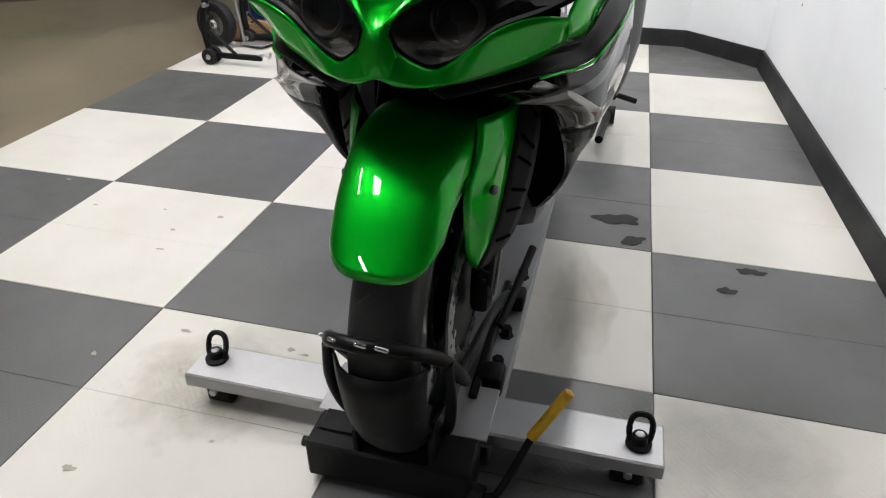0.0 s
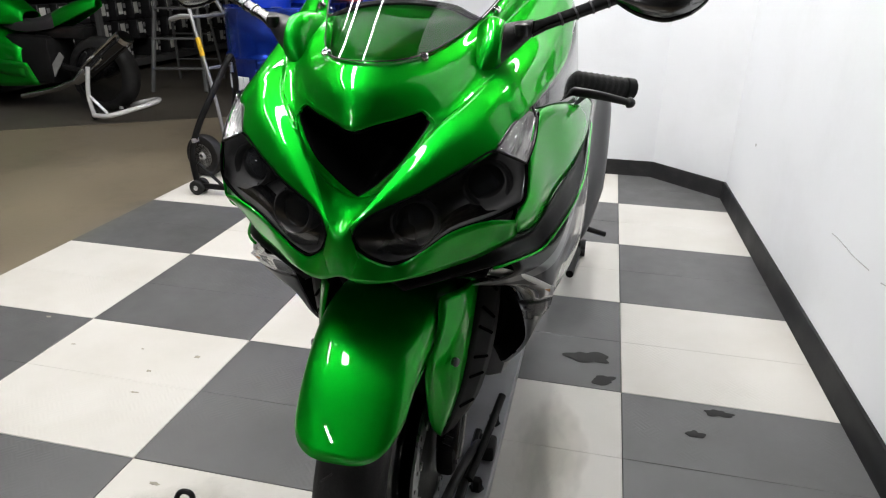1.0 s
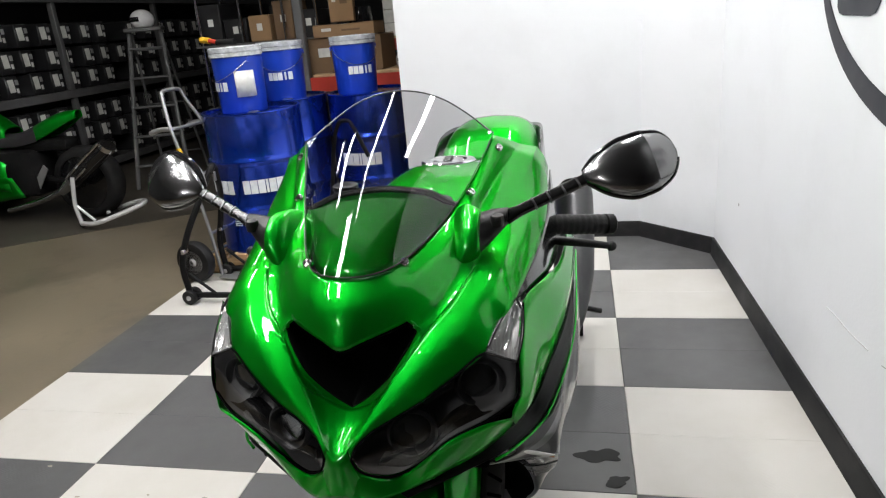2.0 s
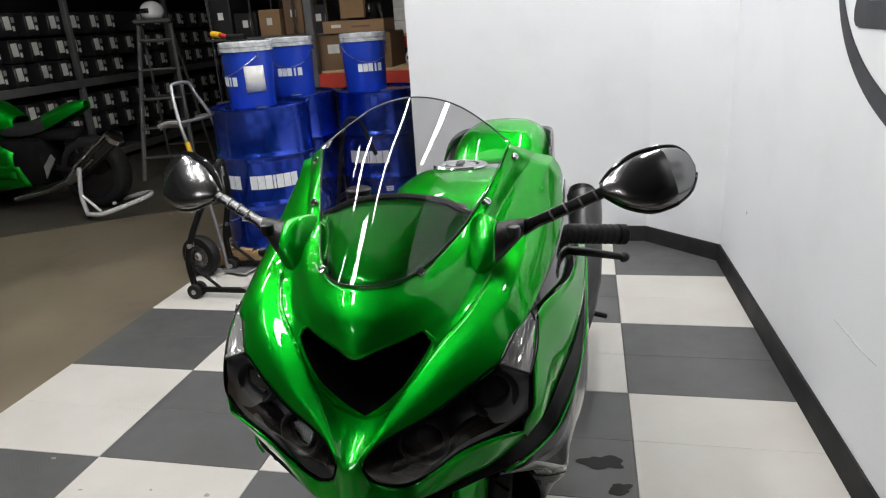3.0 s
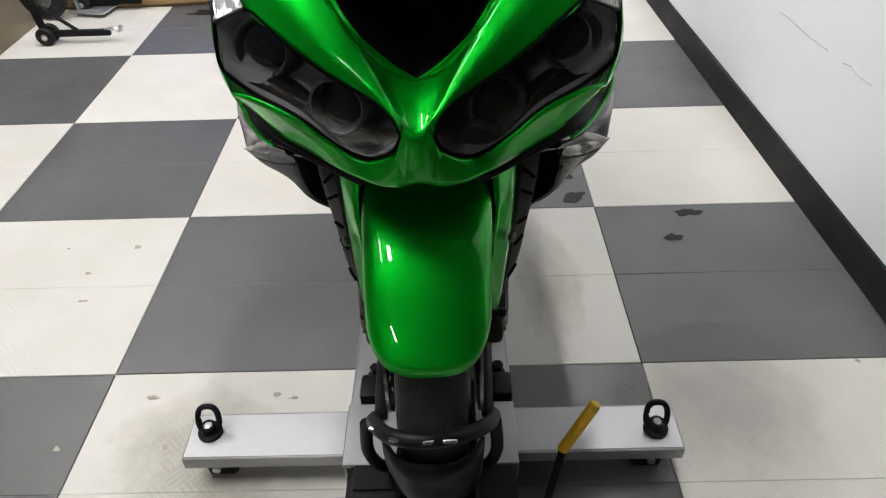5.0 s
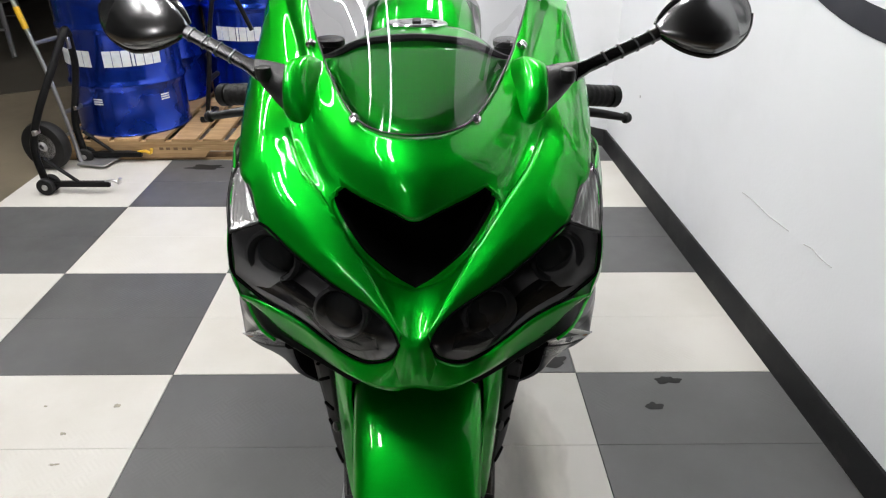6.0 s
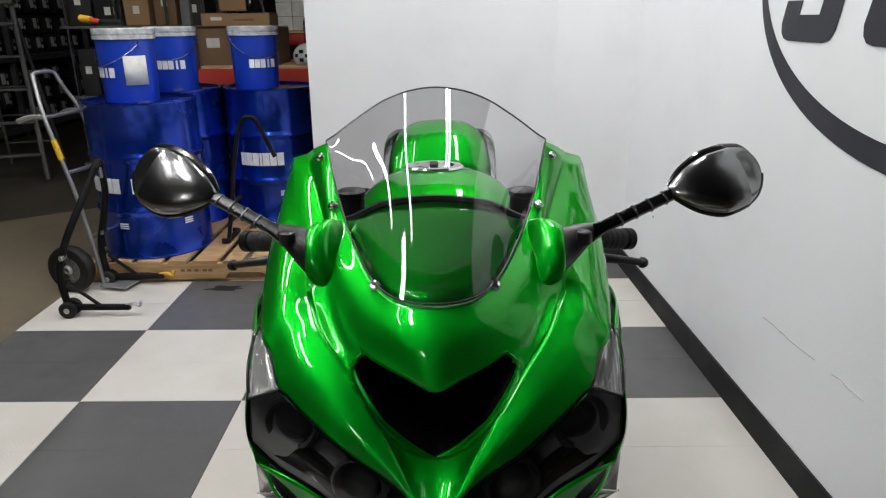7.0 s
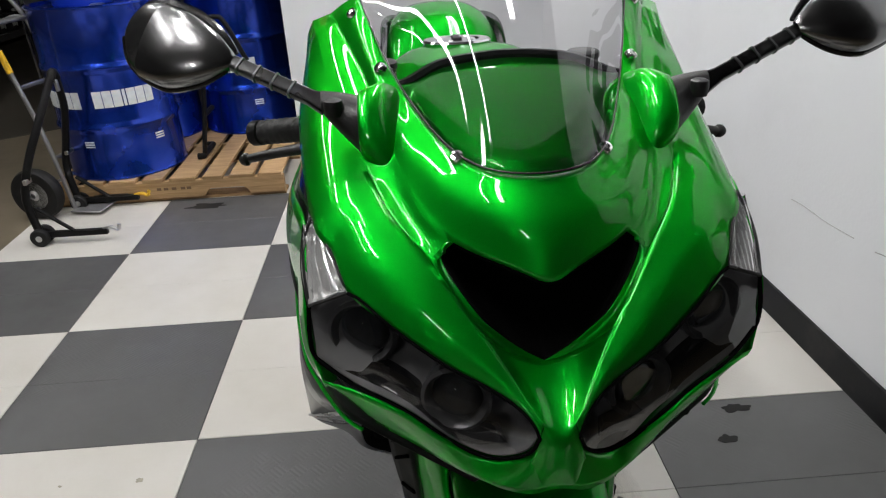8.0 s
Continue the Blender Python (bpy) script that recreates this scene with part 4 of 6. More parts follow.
def mirror(s):
    neck_at, far_at = MIRRORS[s]
    foot, neck = at((0.1705, -0.137, 1.064), s), at(neck_at, s)
    run = (neck - foot).normalized()
    tip = foot + run * 0.046 + Vector((0, 0, 0.004))
    boot_rings = []
    for q, long, wide in ((0.0, 0.0335, 0.0205), (0.012, 0.0325, 0.020), (0.4, 0.026, 0.0165), (0.75, 0.0185, 0.0135), (1.0, 0.0125, 0.0115)):
        boot_rings.append(oval(foot.lerp(tip, q), long, wide, 24))
    bm = bmesh.new()
    ends = grid_faces(bm, boot_rings, closed=True)
    bm.faces.new(ends[-1])
    stem = part("mirror", bm, BLACK_PLASTIC, bike, "black teardrop mirror on a ribbed stalk")
    knob = foot + run * 0.030 + Vector((0, -0.014, 0.012))
    part("pivot", lathe_bm([(0.0095, -0.012), (0.0105, -0.002), (0.0095, 0.004), (0.006, 0.006), (0, 0.006)], 18, centre=knob), BLACK_PLASTIC, stem)
    foot = tip - run * 0.020
    # flat bar with rounded corners and thin raised rings
    stalk_end = neck + Vector((0, 0, -0.004 if s > 0 else -0.001))
    front = Vector((0, -0.72, 0.69))
    front = (front - run * front.dot(run)).normalized()
    wide_way = run.cross(front)

    def bar_ring(q, w, h):
        c = foot.lerp(stalk_end, q)
        return [c + wide_way * (w * math.copysign(abs(math.cos(an)) ** 0.45, math.cos(an))) + front * (h * math.copysign(abs(math.sin(an)) ** 0.45, math.sin(an))) for an in [2 * math.pi * (k + 0.5) / 20 for k in range(20)]]

    bm = bmesh.new()
    grid_faces(bm, [bar_ring(0.1 + 0.92 * k / 12, 0.0083 + 0.002 * max(0, 2 - k), 0.0062) for k in range(13)], closed=True)
    part("stalk", bm, STALK_GREY, stem, "ribbed glossy stalk")
    for q in (0.42, 0.58, 0.74, 0.9):
        bm = bmesh.new()
        ends = grid_faces(bm, [bar_ring(q - 0.011, 0.0084, 0.0063), bar_ring(q - 0.008, 0.0095, 0.0074), bar_ring(q + 0.008, 0.0095, 0.0074), bar_ring(q + 0.011, 0.0084, 0.0063)], closed=True)
        part("stalk_ring", bm, DARK_METAL, stem)
    # teardrop housing: long axis outwards, front face convex
    far = at(far_at, s)
    a = (far - neck).normalized()
    length = (far - neck).length + 0.01
    up = at((0.02, 0.5, 0.86), s)
    up = (up - a * up.dot(a)).normalized()
    f = a.cross(up) * s
    if f.y > 0:
        f = -f
    rings, lips, sills = [], [], []
    face = [(0, 0.008, 0.006), (0.05, 0.016, 0.011), (0.20, 0.034, 0.021), (0.42, 0.049, 0.027), (0.58, 0.051, 0.027), (0.70, 0.0505, 0.0245)]
    cap = [(0.70, 0.0505, 0.0245), (0.715, 0.0502, 0.0225), (0.84, 0.044, 0.012), (0.92, 0.034, 0.007), (0.98, 0.018, 0.004), (1.0, 0.004, 0.002)]
    for q, h, dep in [tuple(v) for v in spline(face, 20) + spline(cap, 14)[1:]]:
        c = neck - a * 0.006 + a * (length * q) + up * (-0.008 * math.sin(math.pi * q))
        ring = []
        for k in range(36):
            an = 2 * math.pi * k / 36
            cy, sy = math.cos(an), math.sin(an)
            depth = dep * (abs(sy) ** 0.55 if sy > 0 else 0.28 * sy)
            peak = 0.87 if cy > 0 else 0.95 - 0.16 * q
            ring.append(c + up * (h * cy * peak) + f * (depth * (1 - 0.15 * cy)))
        rings.append(ring)
        lips.append(c + up * (h * 0.93) - f * 0.004)
        sills.append(c - up * (h * (0.95 - 0.16 * q)) + f * 0.002)
    bm = bmesh.new()
    grid_faces(bm, rings, closed=True)
    house = part("housing", bm, MIRROR_BLACK, stem, "glossy black mirror housing")
    for line, thick in ((lips[2:-2], 0.0042), (sills[2:-2], 0.0016)):
        m = len(line) - 1
        part("housing_lip", tube_bm(line, 0.006, 8, radii=[0.0022 + thick * math.sin(math.pi * i / m) for i in range(m + 1)]), BLACK_GLOSS, house)
    bm = bmesh.new()
    loop = [bm.verts.new(neck + a * (length * (0.5 - 0.40 * math.cos(2 * math.pi * k / 28))) + up * (0.035 * math.sin(2 * math.pi * k / 28) + 0.006) - f * 0.0125) for k in range(28)]
    bm.faces.new(loop)
    part("mirror_glass", bm, CHROME, house, "mirror glass", solid=0.002)


for s in SIDES:
    mirror(s)
    # handlebar: bar, grip, bar end, lever, switch box and reservoir
    a, b = at((0.245, 0.205, 0.967), s), at((0.374, 0.2695, 0.945), s)
    root = at((0.12, 0.19, 0.985), s)
    bar = part("handlebar", tube_bm([root, root.lerp(a, 0.6), a, b], 0.011, 10), BLACK_STEEL, bike)
    grip = []
    rad = []
    for i in range(41):
        grip.append(a.lerp(b, i / 40 * 0.9))
        rad.append(0.0200 + 0.0009 * (i % 4 < 2))
    part("grip", tube_bm(grip, 0.016, 14, radii=rad), RUBBER, bar, "ribbed black rubber grip")
    d = (b - a).normalized()
    part("bar_end", tube_bm([b - d * 0.013, b - d * 0.010, b + d * 0.006, b + d * 0.009], 0.020, 14, radii=[0.016, 0.0215, 0.0215, 0.018]), BLACK_STEEL, bar)
    lev = [at((0.215, 0.150, 0.955), s), at((0.26, 0.142, 0.955), s), at((0.31, 0.142, 0.950), s), at((0.35, 0.150, 0.942), s), at((0.374, 0.158, 0.936), s)]
    lp = spline(lev, 24)
    part("lever", tube_bm(lp, 0.006, 10, radii=[0.0105 - 0.0042 * i / 24 if i < 23 else 0.0105 for i in range(25)]), BLACK_PLASTIC, bar, "black control lever with ball end")
    own = bmesh.new()
    bmesh.ops.create_uvsphere(own, u_segments=12, v_segments=8, radius=0.0095)
    own.transform(Matrix.Translation(lp[-1]))
    part("lever_ball", own, BLACK_PLASTIC, bar)
    part("switch_box", box_bm((0.05, 0.045, 0.042), at((0.225, 0.195, 0.972), s), 0.008, 2), BLACK_PLASTIC, bar)
    part("lever_clamp", box_bm((0.03, 0.06, 0.03), at((0.21, 0.172, 0.96), s), 0.006, 2), BLACK_STEEL, bar)
    cup = lathe_bm([(0.022, 0), (0.024, 0.004), (0.024, 0.04), (0.026, 0.042), (0.026, 0.05), (0.022, 0.053), (0, 0.053)], 20, centre=at((0.155, 0.19, 1.015), s))
    part("fluid_reservoir", cup, BLACK_PLASTIC, bike, "small hydraulic fluid reservoir")

part("top_clamp", box_bm((0.25, 0.09, 0.03), (0, 0.23, 0.985), 0.012, 2), BLACK_STEEL, bike)

# fuel tank, seat, tail
def body_sections(table, n=20, m=26):
    """Closed sections: y, half width, top z, low z, shoulder."""
    rows = []
    for y, w, top, low, sh in table:
        h = top - low
        rows.append([(w, y, low), (w * 1.02, y, low + h * 0.35), (w * 0.93, y, low + h * sh), (w * 0.55, y, top - h * 0.05), (0, y, top)])
    half = skin(rows, n, m)
    return [half, mirrored(half)]


part("fuel_tank", sheet(*body_sections(((0.29, 0.10, 0.96, 0.82, 0.6), (0.34, 0.155, 1.005, 0.8, 0.7), (0.45, 0.19, 1.030, 0.78, 0.72), (0.58, 0.185, 1.025, 0.78, 0.72), (0.72, 0.15, 0.965, 0.78, 0.7), (0.84, 0.11, 0.87, 0.76, 0.7)))), GREEN, bike, solid=0.003)
cap = lathe_bm([(0.068, 0), (0.070, 0.006), (0.066, 0.010), (0.048, 0.010), (0.046, 0.006), (0.040, 0.006), (0.038, 0.010), (0, 0.011)], 36)
cap.transform(Matrix.Translation((-0.010, 0.562, 1.024)) @ Matrix.Rotation(radians(-3), 4, "X"))
cap_ob = part("fuel_cap", cap, CHROME, bike, "round polished fuel cap")
part("cap_key_flap", box_bm((0.02, 0.045, 0.006), (-0.010, 0.562, 1.036), 0.002), BLACK_PLASTIC, cap_ob)
part("seat", sheet(*body_sections(((0.78, 0.10, 0.84, 0.76, 0.7), (0.86, 0.13, 0.84, 0.75, 0.7), (1.0, 0.15, 0.85, 0.76, 0.7), (1.2, 0.16, 0.88, 0.78, 0.7)))), SEAT_VINYL, bike)
part("tail_cowl", sheet(*body_sections(((1.16, 0.165, 0.905, 0.78, 0.7), (1.26, 0.172, 0.985, 0.78, 0.72), (1.42, 0.165, 1.012, 0.80, 0.74), (1.60, 0.135, 0.99, 0.84, 0.74), (1.76, 0.07, 0.95, 0.88, 0.7), (1.82, 0.02, 0.93, 0.9, 0.7)), 16, 24)), GREEN, bike, solid=0.003)
for s in SIDES:
    part("tail_side", sheet(sided(skin([[(0.178, 1.08, 0.885), (0.186, 1.3, 0.955), (0.170, 1.52, 0.962), (0.120, 1.68, 0.945)], [(0.186, 1.08, 0.79), (0.195, 1.3, 0.82), (0.176, 1.52, 0.85), (0.120, 1.68, 0.875)]], 12, 4), s)), BLACK_GLOSS, bike, solid=0.003)
    part("frame_spar", tube_bm([at((0.13, 0.22, 0.84), s), at((0.2, 0.45, 0.78), s), at((0.19, 0.7, 0.64), s), at((0.15, 0.82, 0.45), s)], 0.03, 10, n=12), BLACK_STEEL, bike)
    can = [at(p, s) for p in ((0.24, 0.95, 0.30), (0.27, 1.05, 0.36), (0.285, 1.2, 0.46), (0.29, 1.35, 0.57), (0.288, 1.48, 0.67), (0.285, 1.5, 0.685))]
    muf = part("muffler", tube_bm(can, 0.07, 18, n=20, radii=[0.028 + 0.045 * min(1, i / 8) - (0.012 if i > 18 else 0) for i in range(21)]), MUFFLER_GREY, bike, "grey metal muffler")
    part("muffler_cap", tube_bm([can[-1] - Vector((0, 0.02, 0.018)), can[-1] + Vector((0, 0.03, 0.027))], 0.062, 18, radii=[0.066, 0.05]), BLACK_STEEL, muf)
    part("exhaust_pipe", tube_bm([at((0.1, 0.6, 0.22), s), at((0.16, 0.8, 0.22), s), at((0.24, 0.95, 0.30), s)], 0.028, 12, n=12), DARK_METAL, bike)
    part("foot_peg", rod(at((0.2, 0.72, 0.42), s), at((0.30, 0.74, 0.415), s), 0.011, 10), BLACK_STEEL, bike)
    part("swingarm", tube_bm([at((0.11, 0.82, 0.40), s), at((0.12, 1.05, 0.38), s), at((0.115, 1.32, 0.34), s)], 0.03, 10, n=10), BLACK_STEEL, bike)

# engine mass, radiator, under tray
part("engine", box_bm((0.34, 0.5, 0.42), (0, 0.45, 0.45), 0.05, 2), DARK_METAL, bike)
part("engine_head", box_bm((0.3, 0.2, 0.2), (0, 0.28, 0.7), 0.03, 2), BLACK_STEEL, bike)
rad = part("radiator", box_bm((0.34, 0.03, 0.28), (0, 0.13, 0.58), 0.006), BLACK_STEEL, bike)
for k in range(14):
    part("radiator_fin", box_bm((0.32, 0.006, 0.004), (0, 0.112, 0.455 + 0.019 * k)), BLACK_STEEL, rad)
# near-zero black and an added plate stand in for the shade under the nose
part("head_tube", box_bm((0.12, 0.14, 0.24), (0, 0.14, 0.84), 0.03, 2), DUCT_BLACK, bike)
part("nose_tray", box_bm((0.36, 0.3, 0.012), (0, -0.12, 0.745), 0.004), DUCT_BLACK, bike)
part("wheel_well_shade", box_bm((0.36, 0.012, 0.36), (0, 0.085, 0.60), 0.004), DUCT_BLACK, bike)
part("nose_inner", box_bm((0.3, 0.012, 0.2), (0, -0.05, 0.85), 0.004), DUCT_BLACK, bike)

# front wheel
WY, WZ = -0.178, 0.325


def wheel(y, z, width, radius, parent):
    prof = []
    rim_r = radius - 0.085
    for k in range(25):
        a = math.pi * k / 24
        prof.append((rim_r + (radius - rim_r) * math.sin(a) ** 0.62, -width / 2 * math.cos(a) * (0.86 + 0.14 * math.sin(a))))
    tyre = part("tyre", lathe_bm([*prof, prof[0]], 72, "x", (0, y, z)), RUBBER, parent, "black road tyre with a worn band")
    for k in range(14):                       # slanted tread grooves
        for sgn in SIDES:
            an = 2 * math.pi * (k + 0.25 * sgn) / 14
            pts = []
            for q in (0.2, 0.5, 0.8):
                xx = sgn * width * 0.5 * q * 0.86
                aa = an + 0.16 * q
                rr = rim_r + (radius - rim_r) * math.sin(math.acos(min(1, q * 0.93))) ** 0.62 - 0.001
                pts.append((xx, y + rr * math.cos(aa), z + rr * math.sin(aa)))
            part("tread_groove", tube_bm(pts, 0.0022, 5, n=6), BLACK_PLASTIC, tyre)
    r = rim_r
    rim_ob = part("rim", lathe_bm([(r + 0.004, -width * 0.43), (r + 0.012, -width * 0.40), (r - 0.006, -width * 0.34), (r - 0.02, -width * 0.1), (r - 0.02, width * 0.1), (r - 0.006, width * 0.34), (r + 0.012, width * 0.40), (r + 0.004, width * 0.43)], 56, "x", (0, y, z)), BLACK_GLOSS, parent)
    for k in range(5):
        an = 2 * math.pi * k / 5 + 0.3
        c, q = math.cos(an), math.sin(an)
        part("spoke", tube_bm([(0, y + 0.03 * c, z + 0.03 * q), (0.012, y + (r - 0.06) * c, z + (r - 0.06) * q), (0, y + (r - 0.012) * c, z + (r - 0.012) * q)], 0.016, 8, n=6), BLACK_GLOSS, rim_ob)
    part("hub", lathe_bm([(0.03, -0.06), (0.045, -0.05), (0.045, 0.05), (0.03, 0.06)], 24, "x", (0, y, z)), BLACK_GLOSS, rim_ob)
    return tyre


wheel(WY, WZ, 0.122, 0.300, bike)
wheel(1.30, 0.325, 0.19, 0.315, bike)


def brake_disc(s):
    """A wavy-edged disc with drilled holes."""
    bm = bmesh.new()
    n = 96
    inner, outer = [], []
    for k in range(n):
        a = 2 * math.pi * k / n
        ro = 0.155 - 0.006 * (0.5 + 0.5 * math.cos(10 * a)) ** 2
        ri = 0.112 + 0.004 * math.cos(10 * a)
        outer.append((ro * math.cos(a), ro * math.sin(a)))
        inner.append((ri * math.cos(a), ri * math.sin(a)))
    for x in (-0.0025, 0.0025):
        vo = [bm.verts.new((x, p, q)) for p, q in outer]
        vi = [bm.verts.new((x, p, q)) for p, q in inner]
        for k in range(n):
            bm.faces.new((vo[k], vo[(k + 1) % n], vi[(k + 1) % n], vi[k]))
    bm.verts.ensure_lookup_table()
    for off in (0, n):
        for k in range(n):
            j = (k + 1) % n
            bm.faces.new((bm.verts[off + k], bm.verts[off + j], bm.verts[2 * n + off + j], bm.verts[2 * n + off + k]))
    bm.transform(Matrix.Translation((s * 0.078, WY, WZ)))
    disc = part("brake_disc", bm, STEEL, bike, "wavy steel brake disc with drilled holes")
    for k in range(30):
        a = 2 * math.pi * k / 30
        r = 0.125 + 0.008 * (k % 3)
        part("disc_hole", rod((s * 0.0812, WY + r * math.cos(a), WZ + r * math.sin(a)), (s * 0.0818, WY + r * math.cos(a), WZ + r * math.sin(a)), 0.0042, 8), BLACK_PLASTIC, disc)
    carrier = part("disc_carrier", lathe_bm([(0.05, 0.0), (0.07, 0.004), (0.108, 0.003), (0.108, -0.003), (0.07, -0.002), (0.05, -0.004)], 30, "x", (s * 0.076, WY, WZ)), BLACK_STEEL, disc)
    for k in range(10):
        a = 2 * math.pi * k / 10 + 0.15
        part("disc_bobbin", rod((s * 0.074, WY + 0.111 * math.cos(a), WZ + 0.111 * math.sin(a)), (s * 0.083, WY + 0.111 * math.cos(a), WZ + 0.111 * math.sin(a)), 0.008, 10), STEEL, disc)
    cal = box_bm((0.05, 0.06, 0.11), (s * 0.09, WY + 0.125, WZ + 0.06), 0.012, 2, turn=Euler((radians(-25), 0, 0)).to_matrix())
    part("brake_caliper", cal, BLACK_STEEL, bike)


for s in SIDES:
    brake_disc(s)
    foot, head = at((0.108, WY, WZ), s), at((0.108, 0.10, 0.93), s)
    fork = part("fork_leg", tube_bm([foot.lerp(head, f) for f in (0, 0.05, 0.3, 0.34, 0.36, 1)], 0.028, 16, radii=[0.024, 0.026, 0.026, 0.028, 0.022, 0.022]), BLACK_GLOSS, bike)
    part("axle_clamp", box_bm((0.036, 0.056, 0.06), at((0.106, WY + 0.002, WZ + 0.0), s), 0.012, 2), BLACK_STEEL, fork)
    part("axle_nut", rod(at((0.118, WY, WZ), s), at((0.128, WY, WZ), s), 0.014, 8), DARK_METAL, fork)
    # green guard on the fork, black duct blade behind it
    g_a = [(0.097, -0.215, 0.672), (0.100, -0.240, 0.622), (0.090, -0.272, 0.572), (0.090, -0.271, 0.52), (0.093, -0.252, 0.446), (0.098, -0.232, 0.413)]
    g_b = [(0.145, -0.112, 0.675), (0.142, -0.122, 0.635), (0.137, -0.149, 0.563), (0.128, -0.175, 0.484), (0.113, -0.215, 0.428), (0.101, -0.229, 0.413)]
    g_m = swell(g_a, g_b, (1, -0.6, 0), 0.008)
    part("fork_guard", sheet(sided(skin([g_a, g_m, g_b], 16, 6), s)), GREEN, bike, solid=0.003)
    screw = lathe_bm([(0.008, -0.004), (0.008, 0.002), (0.005, 0.004), (0, 0.004)], 12)
    screw.transform(Matrix.Translation(at((0.1275, -0.222, 0.558), s)) @ Vector((s, -0.7, 0.1)).to_track_quat("Z", "Y").to_matrix().to_4x4())
    part("guard_screw", screw, DARK_METAL, bike)
    b_a = [(0.147, -0.108, 0.70), (0.143, -0.118, 0.635), (0.138, -0.145, 0.563), (0.129, -0.171, 0.484), (0.114, -0.211, 0.428), (0.104, -0.222, 0.40)]
    b_b = [(0.182, -0.105, 0.71), (0.180, -0.100, 0.62), (0.175, -0.095, 0.555), (0.166, -0.095, 0.495), (0.151, -0.120, 0.432), (0.122, -0.160, 0.385)]
    blade = part("fork_blade", sheet(sided(skin([b_a, b_b], 16, 4), s)), DUCT_SATIN, bike, "black slotted fork blade", solid=0.004)
    for n in range(6):
        f = 0.12 + 0.13 * n
        row_a, row_b = spline(b_a, 20), spline(b_b, 20)
        q = int(f * 20)
        pa, pb = row_a[q].lerp(row_b[q], 0.25), row_a[q + 1].lerp(row_b[q + 1], 0.8)
        off = Vector((0.0012, -0.0006, 0))
        part("blade_slot", tube_bm([at(pa + off, s), at(pa.lerp(pb, 0.5) + off * 1.4, s), at(pb + off, s)], 0.003, 5), DUCT_BLACK, blade)
    part("guard_foot", rod(at((0.108, -0.215, 0.392), s), at((0.122, -0.215, 0.388), s), 0.008, 10), BLACK_STEEL, blade)

# front fender: broad arched face, crisp side creases, flanges that sweep back
def fender_point(f, q):
    wide = 0.086 + 0.008 * min(1.0, f / 0.35)
    r = 0.327 + 0.018 * math.sin(math.pi * f)
    u = min(1.0, abs(q) / 0.68)
    v = max(0.0, (abs(q) - 0.68) / 0.32)
    start = 33.8 + 13.5 * u ** 3.0 + 24.0 * v
    an = radians(start + (141 - start) * f)
    x = wide * math.sin(u * 1.22) / math.sin(1.22) + 0.006 * v
    drop = 0.014 * u * u + 0.012 * u ** 5 + v * (0.012 + 0.085 * min(1.0, f / 0.35))
    return Vector((math.copysign(x, q), WY - (r - drop) * math.cos(an), WZ + (r - drop) * math.sin(an)))


COLS = [k / 17 * 0.68 for k in range(18)] + [0.695, 0.74, 0.80, 0.87, 0.94, 1.0]
COLS = [-q for q in COLS[:0:-1]] + COLS
rows = [[fender_point(i / 40, q) for q in COLS] for i in range(41)]
part("front_fender", sheet(rows), GREEN, bike, "candy green front fender", solid=0.003)


# ---------------------------------------------------------------- wheel chock and its aluminium deck
def bolt_bm(c, r=0.013, h=0.018, bm=None):
    own = lathe_bm([(r * 1.35, 0), (r * 1.35, 0.003), (r, 0.0035), (r, h), (r * 0.8, h + 0.002), (0, h + 0.002)], 6, centre=c)
    return own if bm is None else join(bm, own)


chock = thing("wheel_chock", (BX, -0.2, 0), "black steel wheel chock on a silver aluminium T-shaped deck", "wheel chock")
O = Vector((BX, -0.2, 0))


def loc(p):
    return Vector(p) - O


part("deck_plate", box_bm((0.334, 2.3, 0.006), loc((-0.481, 0.86, 0.049)), 0.002), ALU, chock, "long grey aluminium plate")
for x in (-0.648, -0.314):
    part("deck_rail", box_bm((0.006, 2.3, 0.05), loc((x, 0.86, 0.028)), 0.002), ALU, chock)
part("deck_tongue", box_bm((0.334, 0.142, 0.006), loc((-0.481, -0.240, 0.0865)), 0.002), ALU, chock, "front of the aluminium plate over the bar")
bar = part("cross_bar", box_bm((0.965, 0.102, 0.008), loc((-0.478, -0.232, 0.078)), 0.003), ALU, chock, "silver aluminium cross bar")
for y in (-0.283, -0.181):
    part("bar_lip", box_bm((0.965, 0.005, 0.03), loc((-0.478, y, 0.066)), 0.002), ALU, bar)
for x in (-0.90, -0.055):
    part("bar_foot", box_bm((0.06, 0.07, 0.052), loc((x, -0.235, 0.027)), 0.006), BLACK_STEEL, bar)
    part("foot_bolt", rod(loc((x, -0.288, 0.045)), loc((x, -0.18, 0.045)), 0.008, 8), STEEL, bar)
for x, y in ((-0.918, -0.225), (-0.042, -0.238)):
    base = lathe_bm([(0.024, 0), (0.024, 0.006), (0.016, 0.009), (0.014, 0.024), (0.010, 0.026), (0.010, 0.018), (0, 0.018)], 20, centre=loc((x, y, 0.082)))
    eb = part("eye_bolt", base, BLACK_STEEL, chock, "black swivel eye bolt")
    ring = []
    for k in range(28):
        a = 2 * math.pi * k / 28
        ca, sa = math.cos(a), math.sin(a)
        ring.append(loc((x + 0.0205 * math.copysign(abs(ca) ** 0.75, ca), y + 0.010 + 0.012 * sa, 0.112 + 0.025 * math.copysign(abs(sa) ** 0.8, sa))))
    part("eye_ring", tube_bm(ring, 0.0060, 8, closed=True), BLACK_STEEL, eb)
    part("eye_nut", bolt_bm(loc((x, y, 0.098)), 0.010, 0.008), STEEL, eb)

